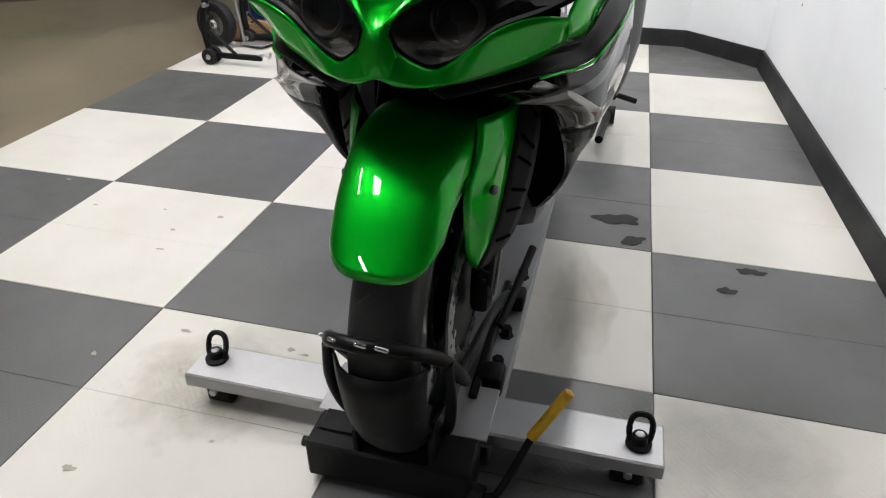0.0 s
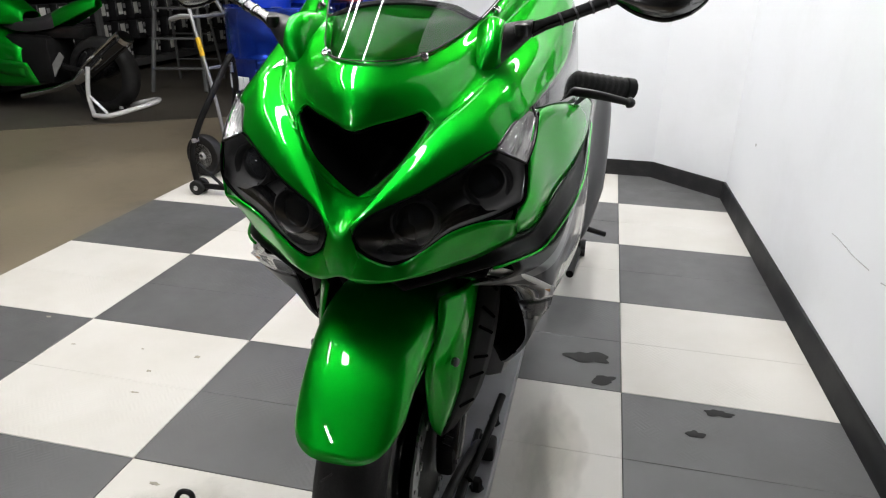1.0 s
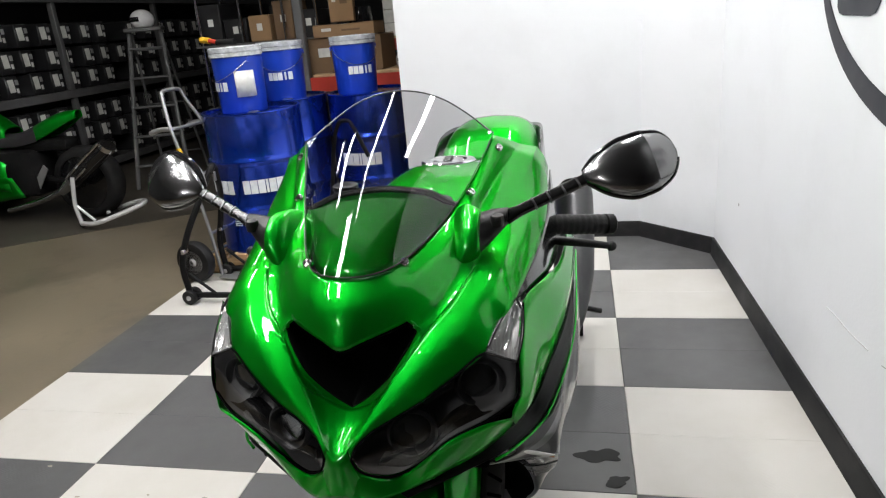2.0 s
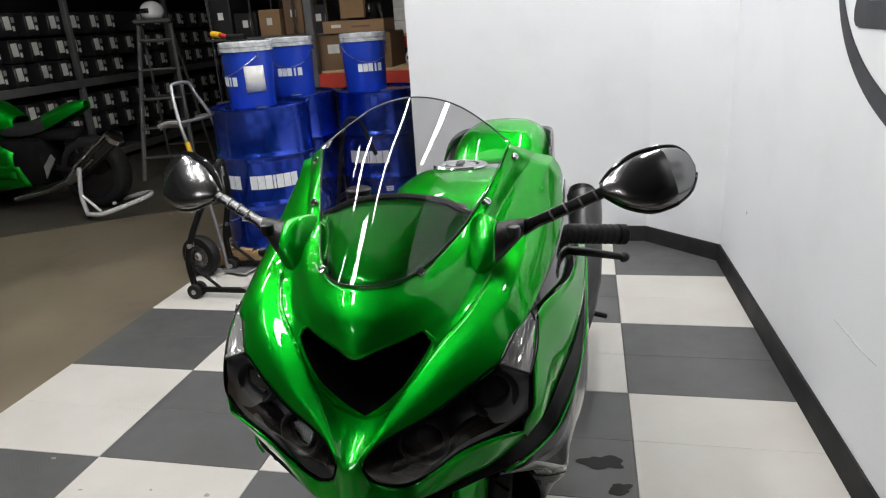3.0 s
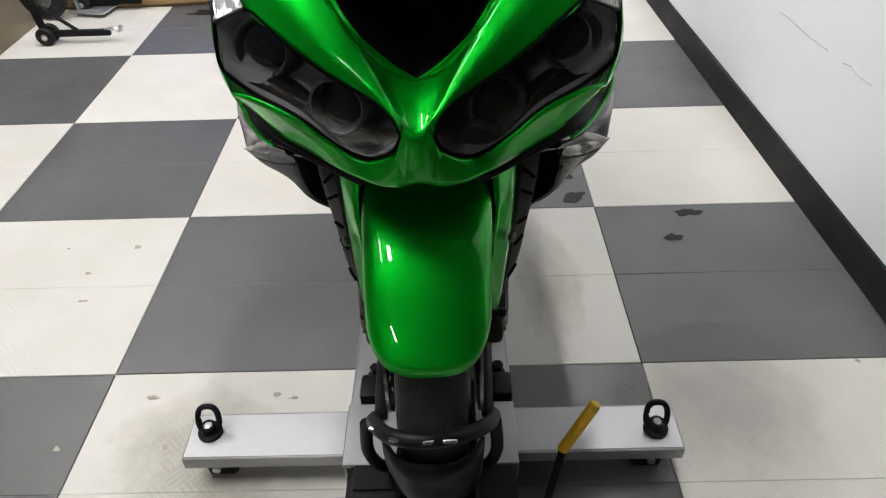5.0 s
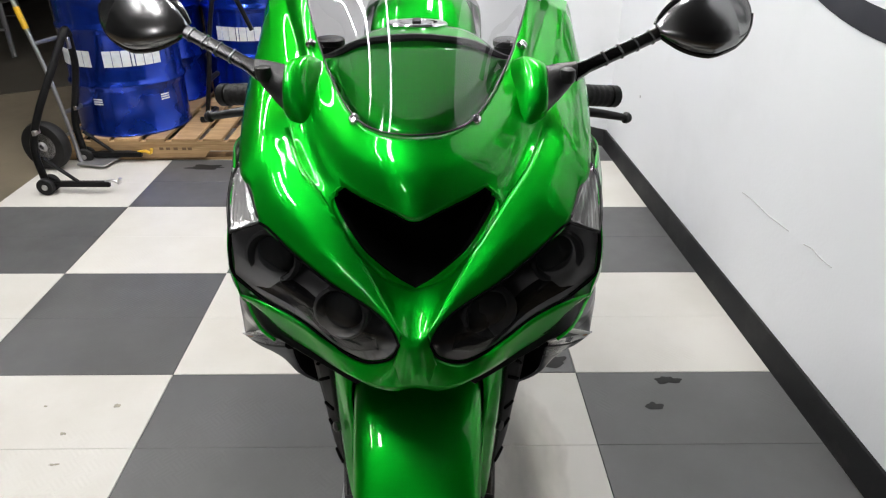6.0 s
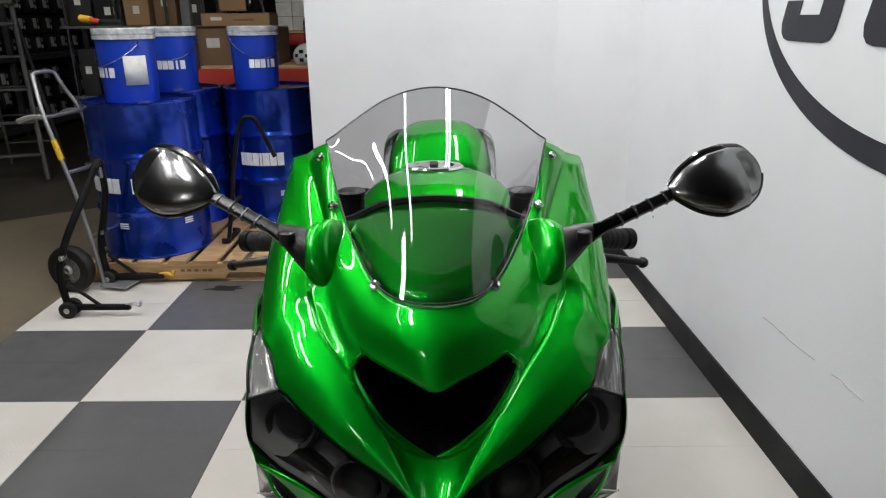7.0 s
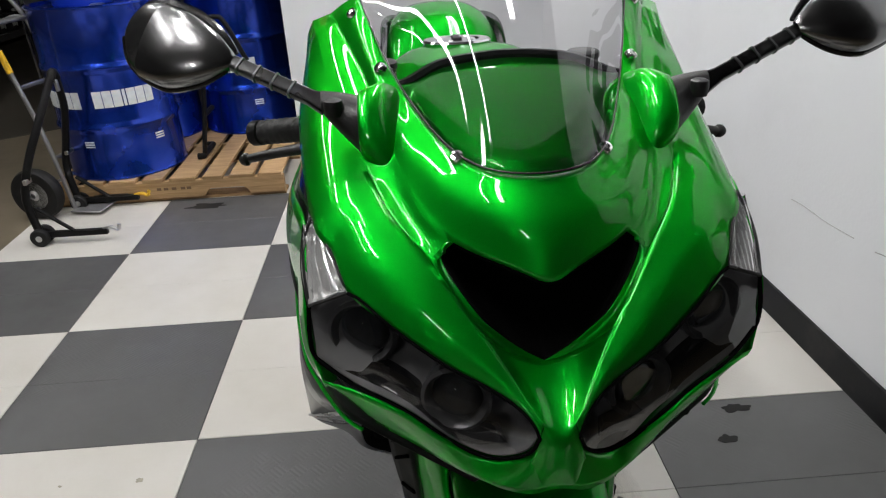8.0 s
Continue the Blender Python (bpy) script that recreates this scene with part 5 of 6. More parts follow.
box = box_bm((0.31, 0.092, 0.085), loc((-0.478, -0.362, 0.058)), 0.006, 1)
base = part("chock_base", box, BLACK_STEEL, chock, "black steel box beam")
part("base_cap", box_bm((0.1, 0.05, 0.004), loc((-0.57, -0.345, 0.104)), 0.001), BLACK_STEEL, base)
part("base_bolt", rod(loc((-0.655, -0.37, 0.06)), loc((-0.63, -0.37, 0.06)), 0.010, 8), BLACK_STEEL, base)
part("base_plate", box_bm((0.12, 0.14, 0.008), loc((-0.478, -0.3, 0.09)), 0.002), BLACK_STEEL, base)
# lever with the yellow grip
lever = tube_bm([loc(p) for p in ((-0.325, -0.39, 0.045), (-0.29, -0.395, 0.046), (-0.27, -0.375, 0.06), (-0.233, -0.298, 0.112))], 0.0075, 10, n=16)
lev_ob = part("release_lever", lever, BLACK_STEEL, chock)
part("lever_grip", tube_bm([loc(p) for p in ((-0.236, -0.300, 0.108), (-0.234, -0.299, 0.111), (-0.182, -0.272, 0.200), (-0.178, -0.270, 0.206), (-0.177, -0.2695, 0.208))], 0.011, 12, radii=[0.009, 0.0108, 0.0108, 0.010, 0.006]), YELLOW_GRIP, lev_ob, "yellow rubber lever grip")
part("lever_collar", rod(loc((-0.338, -0.39, 0.045)), loc((-0.30, -0.394, 0.046)), 0.017, 12), BLACK_STEEL, lev_ob)
# front hoop and the wheel cradle
hoop = [(-0.365, -0.28, 0.20), (-0.370, -0.36, 0.30), (-0.385, -0.43, 0.375), (-0.42, -0.475, 0.415), (-0.471, -0.490, 0.425), (-0.522, -0.475, 0.415), (-0.552, -0.42, 0.37), (-0.562, -0.36, 0.30), (-0.568, -0.28, 0.20)]
part("hoop", tube_bm([loc(p) for p in hoop], 0.0115, 12, n=40), BLACK_STEEL, chock, "chipped black tube hoop round the tyre")
for x in (-0.566, -0.375):
    s = 1 if x > -0.47 else -1
    arm = tube_bm([loc(p) for p in ((x + 0.004 * s, -0.395, 0.335), (x + 0.01 * s, -0.385, 0.25), (x, -0.355, 0.16), (x - 0.02 * s, -0.32, 0.10))], 0.0105, 10, n=14)
    part("hoop_arm", arm, BLACK_STEEL, chock)
    part("side_bar", tube_bm([loc(p) for p in ((x, -0.29, 0.21), (x + 0.012 * s, -0.05, 0.17), (x + 0.02 * s, 0.12, 0.115), (x + 0.022 * s, 0.2, 0.06))], 0.0105, 10, n=16), BLACK_STEEL, chock)
    part("side_rail", box_bm((0.018, 0.42, 0.03), loc((x + 0.012 * s, 0.0, 0.085)), 0.004), BLACK_STEEL, chock)
    part("side_bracket", box_bm((0.055, 0.06, 0.05), loc((x + 0.034 * s, -0.13, 0.078)), 0.008, 2), BLACK_STEEL, chock)
    part("side_bracket", box_bm((0.055, 0.055, 0.045), loc((x + 0.034 * s, 0.17, 0.075)), 0.008, 2), BLACK_STEEL, chock)
    for y in (-0.215, -0.06, 0.05, 0.3):
        part("deck_bolt", bolt_bm(loc((x + 0.037 * s, y, 0.052)), 0.013, 0.024), BLACK_STEEL, chock)
# cradle: bent plate under and before the tyre
rows = []
for i in range(15):
    a = radians(12 - 105 * i / 14)
    r = 0.312
    row = []
    for j in range(9):
        q = -1 + j / 4
        half = 0.077 * (1 - 0.3 * (i / 14) ** 1.5)
        row.append(loc((BX + half * q, WY - (r - 0.05 * abs(q) ** 3) * math.cos(a), WZ + 0.01 + (r - 0.045 * abs(q) ** 3) * math.sin(a))))
    rows.append(row)
part("cradle", sheet(rows[1:13]), BLACK_STEEL, chock, "scuffed black wheel cradle", solid=0.005)
for s in SIDES:
    gus = [(0.05, 0), (0.30, 0), (0.30, 0.05), (0.20, 0.06), (0.12, 0.08), (0.07, 0.10), (0.045, 0.07)]
    m = Matrix.Translation(loc((BX + 0.066 * s, -0.45, 0.085))) @ Matrix(((0, 0, s, 0), (1, 0, 0, 0), (0, 1, 0, 0), (0, 0, 0, 1)))
    part("cradle_side", slab_bm(gus, 0.006, m), BLACK_STEEL, chock)
part("foot_pedal", tube_bm([loc(p) for p in ((-0.352, 0.02, 0.10), (-0.335, 0.12, 0.13), (-0.315, 0.26, 0.17))], 0.010, 10, n=8), BLACK_STEEL, chock)
for k, (x, y, z) in enumerate(((-0.545, -0.447, 0.392), (-0.512, -0.484, 0.420), (-0.44, -0.489, 0.423), (-0.468, -0.494, 0.428))):
    part("paint_chip", box_bm((0.022, 0.006, 0.007), loc((x, y - 0.006, z + 0.007)), 0.002, turn=Euler((0.3, 0.2 * k, -0.3 + 0.3 * k)).to_matrix()), STEEL, chock, "bare metal chip in the paint")


# ---------------------------------------------------------------- wall emblem, scuffs, marks on the wall
emblem = thing("wall_emblem", (wall_x(0.49), 0.49, 1.497), "large black oval emblem with block letters on the white wall", "wall emblem", turn=WALL_TURN)
bm = bmesh.new()
n = 96
outer = [(0.0 + 0.89 * math.cos(2 * math.pi * k / n), 0.51 * math.sin(2 * math.pi * k / n)) for k in range(n)]
inner = [(-0.004 + 0.876 * math.cos(2 * math.pi * k / n), 0.034 + 0.476 * math.sin(2 * math.pi * k / n)) for k in range(n)]
for x in (-0.0005, -0.003):
    vo = [bm.verts.new((x, p, q)) for p, q in outer]
    vi = [bm.verts.new((x, p, q)) for p, q in inner]
    for k in range(n):
        bm.faces.new((vo[k], vo[(k + 1) % n], vi[(k + 1) % n], vi[k]))
part("emblem_ring", bm, DECAL_BLACK, emblem, "black crescent ring", smooth=False)
LETTER = [(0.002, 0.05), (0.008, 0.022), (0.025, 0.006), (0.055, 0.0), (0.24, 0.0), (0.272, 0.008), (0.295, 0.035), (0.335, 0.20), (0.32, 0.225), (0.12, 0.225), (0.135, 0.285), (0.35, 0.285), (0.37, 0.36), (0.08, 0.36), (0.05, 0.335),
          (0.005, 0.17), (0.02, 0.15), (0.225, 0.15), (0.205, 0.075), (0.095, 0.075), (0.105, 0.115), (0.02, 0.115)]
for k in range(3):
    # laid on the wall: u runs towards the camera (-y), v up
    m = Matrix.Translation((-0.0012, 0.727 - 0.415 * k, -0.212)) @ Matrix(((0, 0, -1, 0), (-1, 0, 0, 0), (0, 1, 0, 0), (0, 0, 0, 1)))
    part("emblem_letter", slab_bm(LETTER, 0.002, m), DECAL_BLACK, emblem, smooth=False)

rng = random.Random(5)
for y0, z0, y1, z1 in ((1.05, 0.405, 0.93, 0.410), (0.93, 0.410, 0.74, 0.416), (0.66, 0.420, 0.51, 0.424)):
    pts = [(wall_x(y0 + (y1 - y0) * f) - 0.0006, y0 + (y1 - y0) * f + rng.uniform(-0.006, 0.006), z0 + (z1 - z0) * f + rng.uniform(-0.004, 0.004)) for f in (0, 0.3, 0.6, 1)]
    sc = part("wall_scuff", tube_bm(pts, 0.0016, 5, n=10), SCUFF)
    tagged(sc, "faint grey scuff on the white wall", "scuff")
for x, y, z in ((wall_x(2.2) - 0.001, 2.2, 0.42), (0.45, 2.86, 0.2)):
    sc = part("wall_nick", lathe_bm([(0.008, -0.001), (0.006, 0.001), (0, 0.0015)], 8, "x", (x, y, z)), SCUFF)
    tagged(sc, "small grey nick in the wall paint", "scuff")


# ---------------------------------------------------------------- drums on the pallet
PALLET_H = 0.125
pallet = thing("pallet", (-1.82, 3.04, 0), "worn pine pallet under the blue drums", "pallet")
for x, w in ((-0.52, 0.12), (-0.365, 0.095), (-0.225, 0.13), (-0.075, 0.10), (0.075, 0.13), (0.225, 0.10), (0.37, 0.12), (0.515, 0.12)):
    part("deck_board", box_bm((w, 1.24, 0.018), (x, 0, PALLET_H - 0.009), 0.002), WOOD, pallet)
for y in (-0.60, 0.0, 0.60):
    edge = [(-0.58, 0.0)]
    for nx in (-0.29, 0.29):
        edge += [(nx - 0.115, 0.0), (nx - 0.098, 0.03), (nx - 0.08, 0.038), (nx + 0.08, 0.038), (nx + 0.098, 0.03), (nx + 0.115, 0.0)]
    edge += [(0.58, 0.0), (0.58, 0.085), (-0.58, 0.085)]
    lay = Matrix.Translation((0, y + 0.018, PALLET_H - 0.103)) @ Matrix.Rotation(radians(90), 4, "X")
    part("stringer", slab_bm(edge, 0.036, lay), WOOD, pallet, "notched side stringer", smooth=False)
    part("bottom_board", box_bm((1.16, 0.09, 0.016), (0, y * 0.92, 0.008), 0.002), WOOD, pallet)
for k, x in enumerate((0.0, 0.035, 0.075, 0.12, 0.15)):
    part("printed_mark", box_bm((0.022, 0.001, 0.014), (x - 0.05, -0.6187, 0.07)), CARD_DARK, pallet)


def drum(x, y, words):
    ob = thing("oil_drum", (x, y, PALLET_H), "blue steel oil drum with white lettering, standing on the pallet", "oil drum", "drums on the pallet")
    r, h = 0.288, 0.83
    prof = [(0, 0.012), (r - 0.012, 0.012), (r - 0.01, 0.0), (r + 0.004, 0.0), (r + 0.005, 0.008), (r, 0.016)]
    for zc in (0.265, 0.55):
        prof += [(r, zc - 0.03), (r + 0.003, zc - 0.02), (r + 0.011, zc - 0.006), (r + 0.012, zc), (r + 0.011, zc + 0.006), (r + 0.003, zc + 0.02), (r, zc + 0.03)]
    prof += [(r, h - 0.016), (r + 0.005, h - 0.008), (r + 0.004, h), (r - 0.008, h), (r - 0.012, h - 0.014), (0, h - 0.012)]
    part("shell", lathe_bm(prof, 56), DRUM_BLUE, ob)
    part("bung", lathe_bm([(0.035, 0), (0.035, 0.008), (0.028, 0.012), (0, 0.012)], 12, centre=(0.1, -0.17, h - 0.012)), STEEL, ob)
    part("bung", lathe_bm([(0.02, 0), (0.02, 0.008), (0, 0.01)], 12, centre=(-0.15, 0.15, h - 0.012)), STEEL, ob)
    for ang, size in words:
        # brand mark as plain white blocks
        for k in range(7):
            bmk = box_bm((0.041 if k != 3 else 0.014, 0.0015, size), ((k - 3) * 0.0445 - 0.012 * ((k > 3) - (k < 3)), 0, 0))
            bmk = wrap_round(bmk, r + 0.0012, radians(ang), 0.405)
            part("brand_block", bmk, PRINT_WHITE, ob, "white printed brand block")
        for k in range(3):
            bmk = wrap_round(box_bm((0.05, 0.0015, 0.007), (0.02, 0, 0)), r + 0.0012, radians(ang + 22), 0.175 + 0.012 * k)
            part("small_print", bmk, PRINT_WHITE, ob, "small white print")
    return ob


drum(-2.10, 2.735, ((-59, 0.08), (-128, 0.08)))
drum(-2.145, 3.335, ((-75, 0.08),))
drum(-1.56, 3.43, ((-95, 0.08),))


def pail(x, y, z, turn, tag=False):
    ob = thing("oil_pail", (x, y, z), "blue oil pail with grey lid and wire handle on a drum", "pail", "pails on the drums", turn)
    h = 0.372
    part("bucket", lathe_bm([(0, 0.004), (0.128, 0.004), (0.131, 0.0), (0.134, 0.006), (0.145, h - 0.07), (0.1455, h - 0.03), (0.14, h - 0.03)], 48), PAIL_BLUE, ob)
    part("lid", lathe_bm([(0.147, h - 0.055), (0.153, h - 0.053), (0.153, h - 0.035), (0.149, h - 0.032), (0.154, h - 0.028), (0.154, h - 0.004), (0.149, h), (0.137, h), (0.132, h - 0.012), (0, h - 0.012)], 48), LID_GREY, ob, "grey plastic lid")
    wire = [(0.15 * math.cos(a), -0.006 - 0.152 * math.sin(a) * 0.99, h - 0.075 - 0.11 * math.sin(a)) for a in [math.pi * k / 12 for k in range(13)]]
    part("wire_handle", tube_bm(wire, 0.002, 6), STEEL, ob)
    for sx in (-1, 1):
        part("handle_ear", rod((sx * 0.143, 0, h - 0.075), (sx * 0.156, 0, h - 0.075), 0.014, 10), PAIL_BLUE, ob)
    for k in range(5):
        bmk = wrap_round(box_bm((0.03 if k != 3 else 0.012, 0.0015, 0.05), (k * 0.034 - 0.068, 0, 0)), 0.1425, radians(-90), 0.155)
        part("brand_block", bmk, PRINT_WHITE, ob, "white printed brand block")
    if tag:
        bmk = bmesh.new()
        arc = [radians(-90) + (0.134 + 0.0165 * k) / 0.1432 for k in range(8)]
        grid_faces(bmk, [[Vector((0.1438 * math.cos(q), 0.1438 * math.sin(q), z)) for q in arc] for z in (0.092, 0.238)])
        part("paper_label", bmk, LABEL_GREY, ob, "grey paper label", solid=0.0008)
    return ob


TOP = PALLET_H + 0.83
pail(-2.12, 2.70, TOP - 0.010, -38, True)
pail(-2.11, 3.30, TOP - 0.010, 15)
pail(-1.625, 3.38, TOP - 0.010, 33)
gun = thing("grease_gun", (-2.24, 2.76, TOP + 0.372), "yellow and red hand tool lying on the pail lid", "hand tool", turn=-12)
part("handle", rod((-0.16, 0.03, 0.04), (-0.09, 0.02, 0.03), 0.019, 10), YELLOW_GRIP, gun, "yellow grip")
part("shaft", rod((-0.09, 0.02, 0.03), (-0.02, 0.0, 0.02), 0.014, 10), RED_PAINT, gun, "red shaft")
part("head", rod((-0.02, 0, 0.018), (0.11, 0.0, 0.016), 0.018, 10), BLACK_STEEL, gun)


# ---------------------------------------------------------------- hand truck and paddock stand
truck = thing("hand_truck", (-2.315, 2.50, 0), "silver tube hand truck with black tyres beside the drums", "hand truck", turn=-102)
LEAN_BACK = ((0.07, 0.02), (0.02, 0.40), (-0.055, 0.72), (-0.10, 0.90), (-0.15, 1.03), (-0.165, 1.08))
for sx in (-1, 1):
    part("rail", tube_bm([(sx * (0.13 if z < 0.95 else 0.13 - 0.28 * (z - 0.9)), y, z) for y, z in LEAN_BACK], 0.0108, 10, n=24), ALU, truck, "silver tube rail")
part("handle", tube_bm([(-0.0796, -0.165, 1.08), (-0.066, -0.172, 1.105), (0, -0.175, 1.112), (0.066, -0.172, 1.105), (0.0796, -0.165, 1.08)], 0.0108, 10, n=16), ALU, truck)
for y, z in ((0.035, 0.28), (-0.03, 0.62), (-0.10, 0.90)):
    part("cross_brace", rod((-0.13, y, z), (0.13, y, z), 0.010, 8), ALU, truck)
for sx in (-1, 1):
    part("rest_arm", tube_bm([(sx * 0.13, -0.10, 0.90), (sx * 0.14, -0.17, 0.90), (sx * 0.15, -0.24, 0.88)], 0.014, 8, n=8), ALU, truck)
part("caution_label", rod((0.13, -0.048, 0.69), (0.13, -0.072, 0.79), 0.0144, 10), YELLOW_GRIP, truck, "yellow label band")
part("toe_plate", box_bm((0.34, 0.16, 0.006), (0, 0.15, 0.02), 0.002), ALU, truck)
part("axle", rod((-0.2, -0.05, 0.13), (0.2, -0.05, 0.13), 0.010, 8), STEEL, truck)
for sx in (-1, 1):
    wh = part("wheel", lathe_bm([(0.07, -0.028), (0.095, -0.036), (0.118, -0.03), (0.125, -0.012), (0.126, 0), (0.125, 0.012), (0.118, 0.03), (0.095, 0.036), (0.07, 0.028)], 36, "x", (sx * 0.2, -0.05, 0.126)), RUBBER, truck, "black pneumatic tyre")
    part("wheel_rim", lathe_bm([(0.072, -0.028), (0.06, -0.018), (0.03, -0.024), (0.016, -0.04), (0.016, 0.04), (0.03, 0.024), (0.06, 0.018), (0.072, 0.028)], 28, "x", (sx * 0.2, -0.05, 0.126)), DULL_ALU, wh, "grey steel rim")

stand = thing("paddock_stand", (-2.25, 2.2, 0), "black tube paddock stand on small casters", "paddock stand")
for y in (-0.205, 0.205):
    part("foot_bar", box_bm((0.30, 0.022, 0.028), (0.13, y, 0.045), 0.003), BLACK_STEEL, stand)
    part("upright", tube_bm([(-0.02, y, 0.05), (-0.03, y, 0.22), (0.02, y * 0.9, 0.38), (0.085, y * 0.6, 0.54), (0.135, y * 0.12, 0.70)], 0.017, 10, n=20), BLACK_STEEL, stand)
    part("brace", rod((0.0, y, 0.17), (0.14, y, 0.05), 0.009, 8), BLACK_STEEL, stand)
    part("hook", tube_bm([(0.26, y, 0.055), (0.30, y, 0.062), (0.325, y, 0.05), (0.335, y, 0.075)], 0.008, 8, n=8), STEEL if y < 0 else YELLOW_GRIP, stand)
    for dy in (-0.026, 0.026):
        wh = part("caster", lathe_bm([(0.012, -0.014), (0.036, -0.014), (0.041, -0.009), (0.041, 0.009), (0.036, 0.014), (0.012, 0.014)], 24, "y", (-0.01, y + dy, 0.041)), RUBBER, stand, "small black caster")
        part("caster_hub", lathe_bm([(0.0, -0.016), (0.014, -0.016), (0.014, 0.016), (0, 0.016)], 12, "y", (-0.01, y + dy, 0.041)), STEEL, wh)
    part("height_clip", box_bm((0.016, 0.05, 0.022), (0.0, y, 0.30), 0.002), STEEL, stand)
part("top_head", tube_bm([(0.135, -0.03, 0.69), (0.14, 0, 0.72), (0.135, 0.03, 0.69)], 0.018, 10, n=8), BLACK_STEEL, stand)
part("head_clip", box_bm((0.012, 0.02, 0.05), (0.152, -0.02, 0.665), 0.002), STEEL, stand)

front_stand = thing("front_stand", (-1.70, 2.75, PALLET_H), "black tube front wheel stand on the pallet", "paddock stand")
for y in (-0.03,):
    part("lift_arm", tube_bm([(0, y, 0.018), (0.04, y, 0.235), (0.10, y, 0.575), (0.145, y, 0.705), (0.19, y, 0.725), (0.23, y, 0.695), (0.31, y, 0.505)], 0.0125, 10, n=28), BLACK_STEEL, front_stand)
part("cross_bar", rod((0.04, -0.03, 0.235), (0.04, 0.14, 0.235), 0.014, 8), BLACK_STEEL, front_stand)
part("foot_bar", tube_bm([(-0.03, -0.05, 0.02), (0.0, -0.05, 0.02), (0.0, 0.16, 0.02), (-0.03, 0.16, 0.02)], 0.016, 8), BLACK_STEEL, front_stand)

rear_stand = thing("rear_stand", (-0.20, 1.62, 0), "low black rear wheel stand on the floor", "paddock stand")
part("base_tube", tube_bm([(-0.5, -0.05, 0.05), (-0.5, 0.1, 0.05), (-0.25, 0.2, 0.05), (0.0, 0.1, 0.05), (0.0, -0.3, 0.05)], 0.016, 10, n=20), BLACK_STEEL, rear_stand)
part("handle_bar", rod((0.0, 0.08, 0.12), (0.13, 0.12, 0.075), 0.012, 8), BLACK_STEEL, rear_stand)
part("roller", rod((0.0, 0.02, 0.04), (0.05, 0.02, 0.04), 0.038, 14), RUBBER, rear_stand)
part("post", rod((0, 0.08, 0.05), (0, 0.08, 0.2), 0.014, 8), BLACK_STEEL, rear_stand)


# ---------------------------------------------------------------- rack behind the drums
rack = thing("pallet_rack", (-1.2, 4.5, 0), "red pallet rack with wooden deck behind the drums", "storage rack")
for z in (0.945, 2.25):
    for y in (-0.28, 0.55):
        part("beam", box_bm((2.3, 0.05, 0.115), (0, y, z), 0.006), RED_PAINT, rack, "red steel beam")
    for k in range(5):
        part("deck_board", box_bm((0.40, 0.86, 0.022), (-0.86 + 0.43 * k, 0.135, z + 0.069), 0.003), WOOD_DARK, rack)
for x in (-1.12, 1.12):
    for y in (-0.28, 0.55):
        part("post", box_bm((0.07, 0.06, 3.2), (x, y, 1.6), 0.006), RACK_GREY, rack)
part("rear_beam", box_bm((2.16, 0.05, 0.1), (0, 0.52, 1.19), 0.006), RED_PAINT, rack, "red steel beam")
part("rear_shelf", box_bm((2.16, 0.36, 0.02), (0, 0.66, 1.25), 0.003), WOOD_DARK, rack)
DECK = 1.025


def carton(x, y, z, w, d, h, material, turn=0.0, marks=True):
    ob = thing("carton", (x, y, z), "brown cardboard carton with printed marks, on the rack", "carton", "cartons on the rack", turn)
    part("body", box_bm((w, d, h), (0, 0, h / 2), 0.004), material, ob)
    part("tape", box_bm((0.05, d + 0.002, 0.001), (0, 0, h + 0.0008)), LABEL_GREY, ob)
    for s in (-1, 1):
        part("flap", box_bm((w * 0.49, d, 0.004), (s * w * 0.25, 0, h + 0.001), 0.001, turn=Euler((0, radians(-1.5 * s), 0)).to_matrix()), material, ob)
    if marks:
        part("printed_mark", box_bm((w * 0.3, 0.001, h * 0.16), (0.12 * w, -d / 2 - 0.0012, h * 0.5)), CARD_DARK, ob)
        part("paper_label", box_bm((w * 0.16, 0.001, h * 0.26), (-w * 0.28, -d / 2 - 0.0012, h * 0.6)), PAPER, ob)
    return ob


carton(-2.0, 4.5, DECK, 0.62, 0.42, 0.27, CARD_DARK)
carton(-2.0, 4.48, DECK + 0.28, 0.50, 0.40, 0.09, CARD, 4)
carton(-1.20, 4.6, DECK, 0.34, 0.36, 0.3, CARD_DARK, 3)
carton(-2.12, 4.72, DECK + 0.39, 0.2, 0.2, 0.34, CARD, 12)
for k, (w, h) in enumerate(((0.05, 0.26), (0.035, 0.30), (0.06, 0.24), (0.04, 0.29))):
    bk = thing("file_box", (-1.40 + 0.055 * k, 4.38, DECK), "upright white and brown file box on the rack", "file box", "file boxes")
    part("body", box_bm((w, 0.24, h), (0, 0, h / 2), 0.003), PAPER if k % 2 else CARD, bk)
helm = thing("helmet", (-1.465, 4.30, DECK), "black and white patterned helmet on the rack", "helmet", turn=20)
helm.scale = (0.9, 0.9, 0.75)
own = bmesh.new()
bmesh.ops.create_uvsphere(own, u_segments=28, v_segments=18, radius=0.13)
for v in own.verts:
    v.co.y *= 1.15
    if v.co.z < -0.08:
        v.co.z = -0.08
    v.co.z += 0.08
part("shell", own, HELMET_WHITE, helm)
for k in range(7):
    a = radians(-150 + 22 * k)
    for j in range(3):
        if (k + j) % 2:
            c = Vector((0.128 * math.cos(a), 0.147 * math.sin(a), 0.055 + 0.04 * j))
            part("check_patch", box_bm((0.036, 0.006, 0.034), c, 0.002, turn=Euler((0, 0, a + radians(90))).to_matrix()), BLACK_PLASTIC, helm)
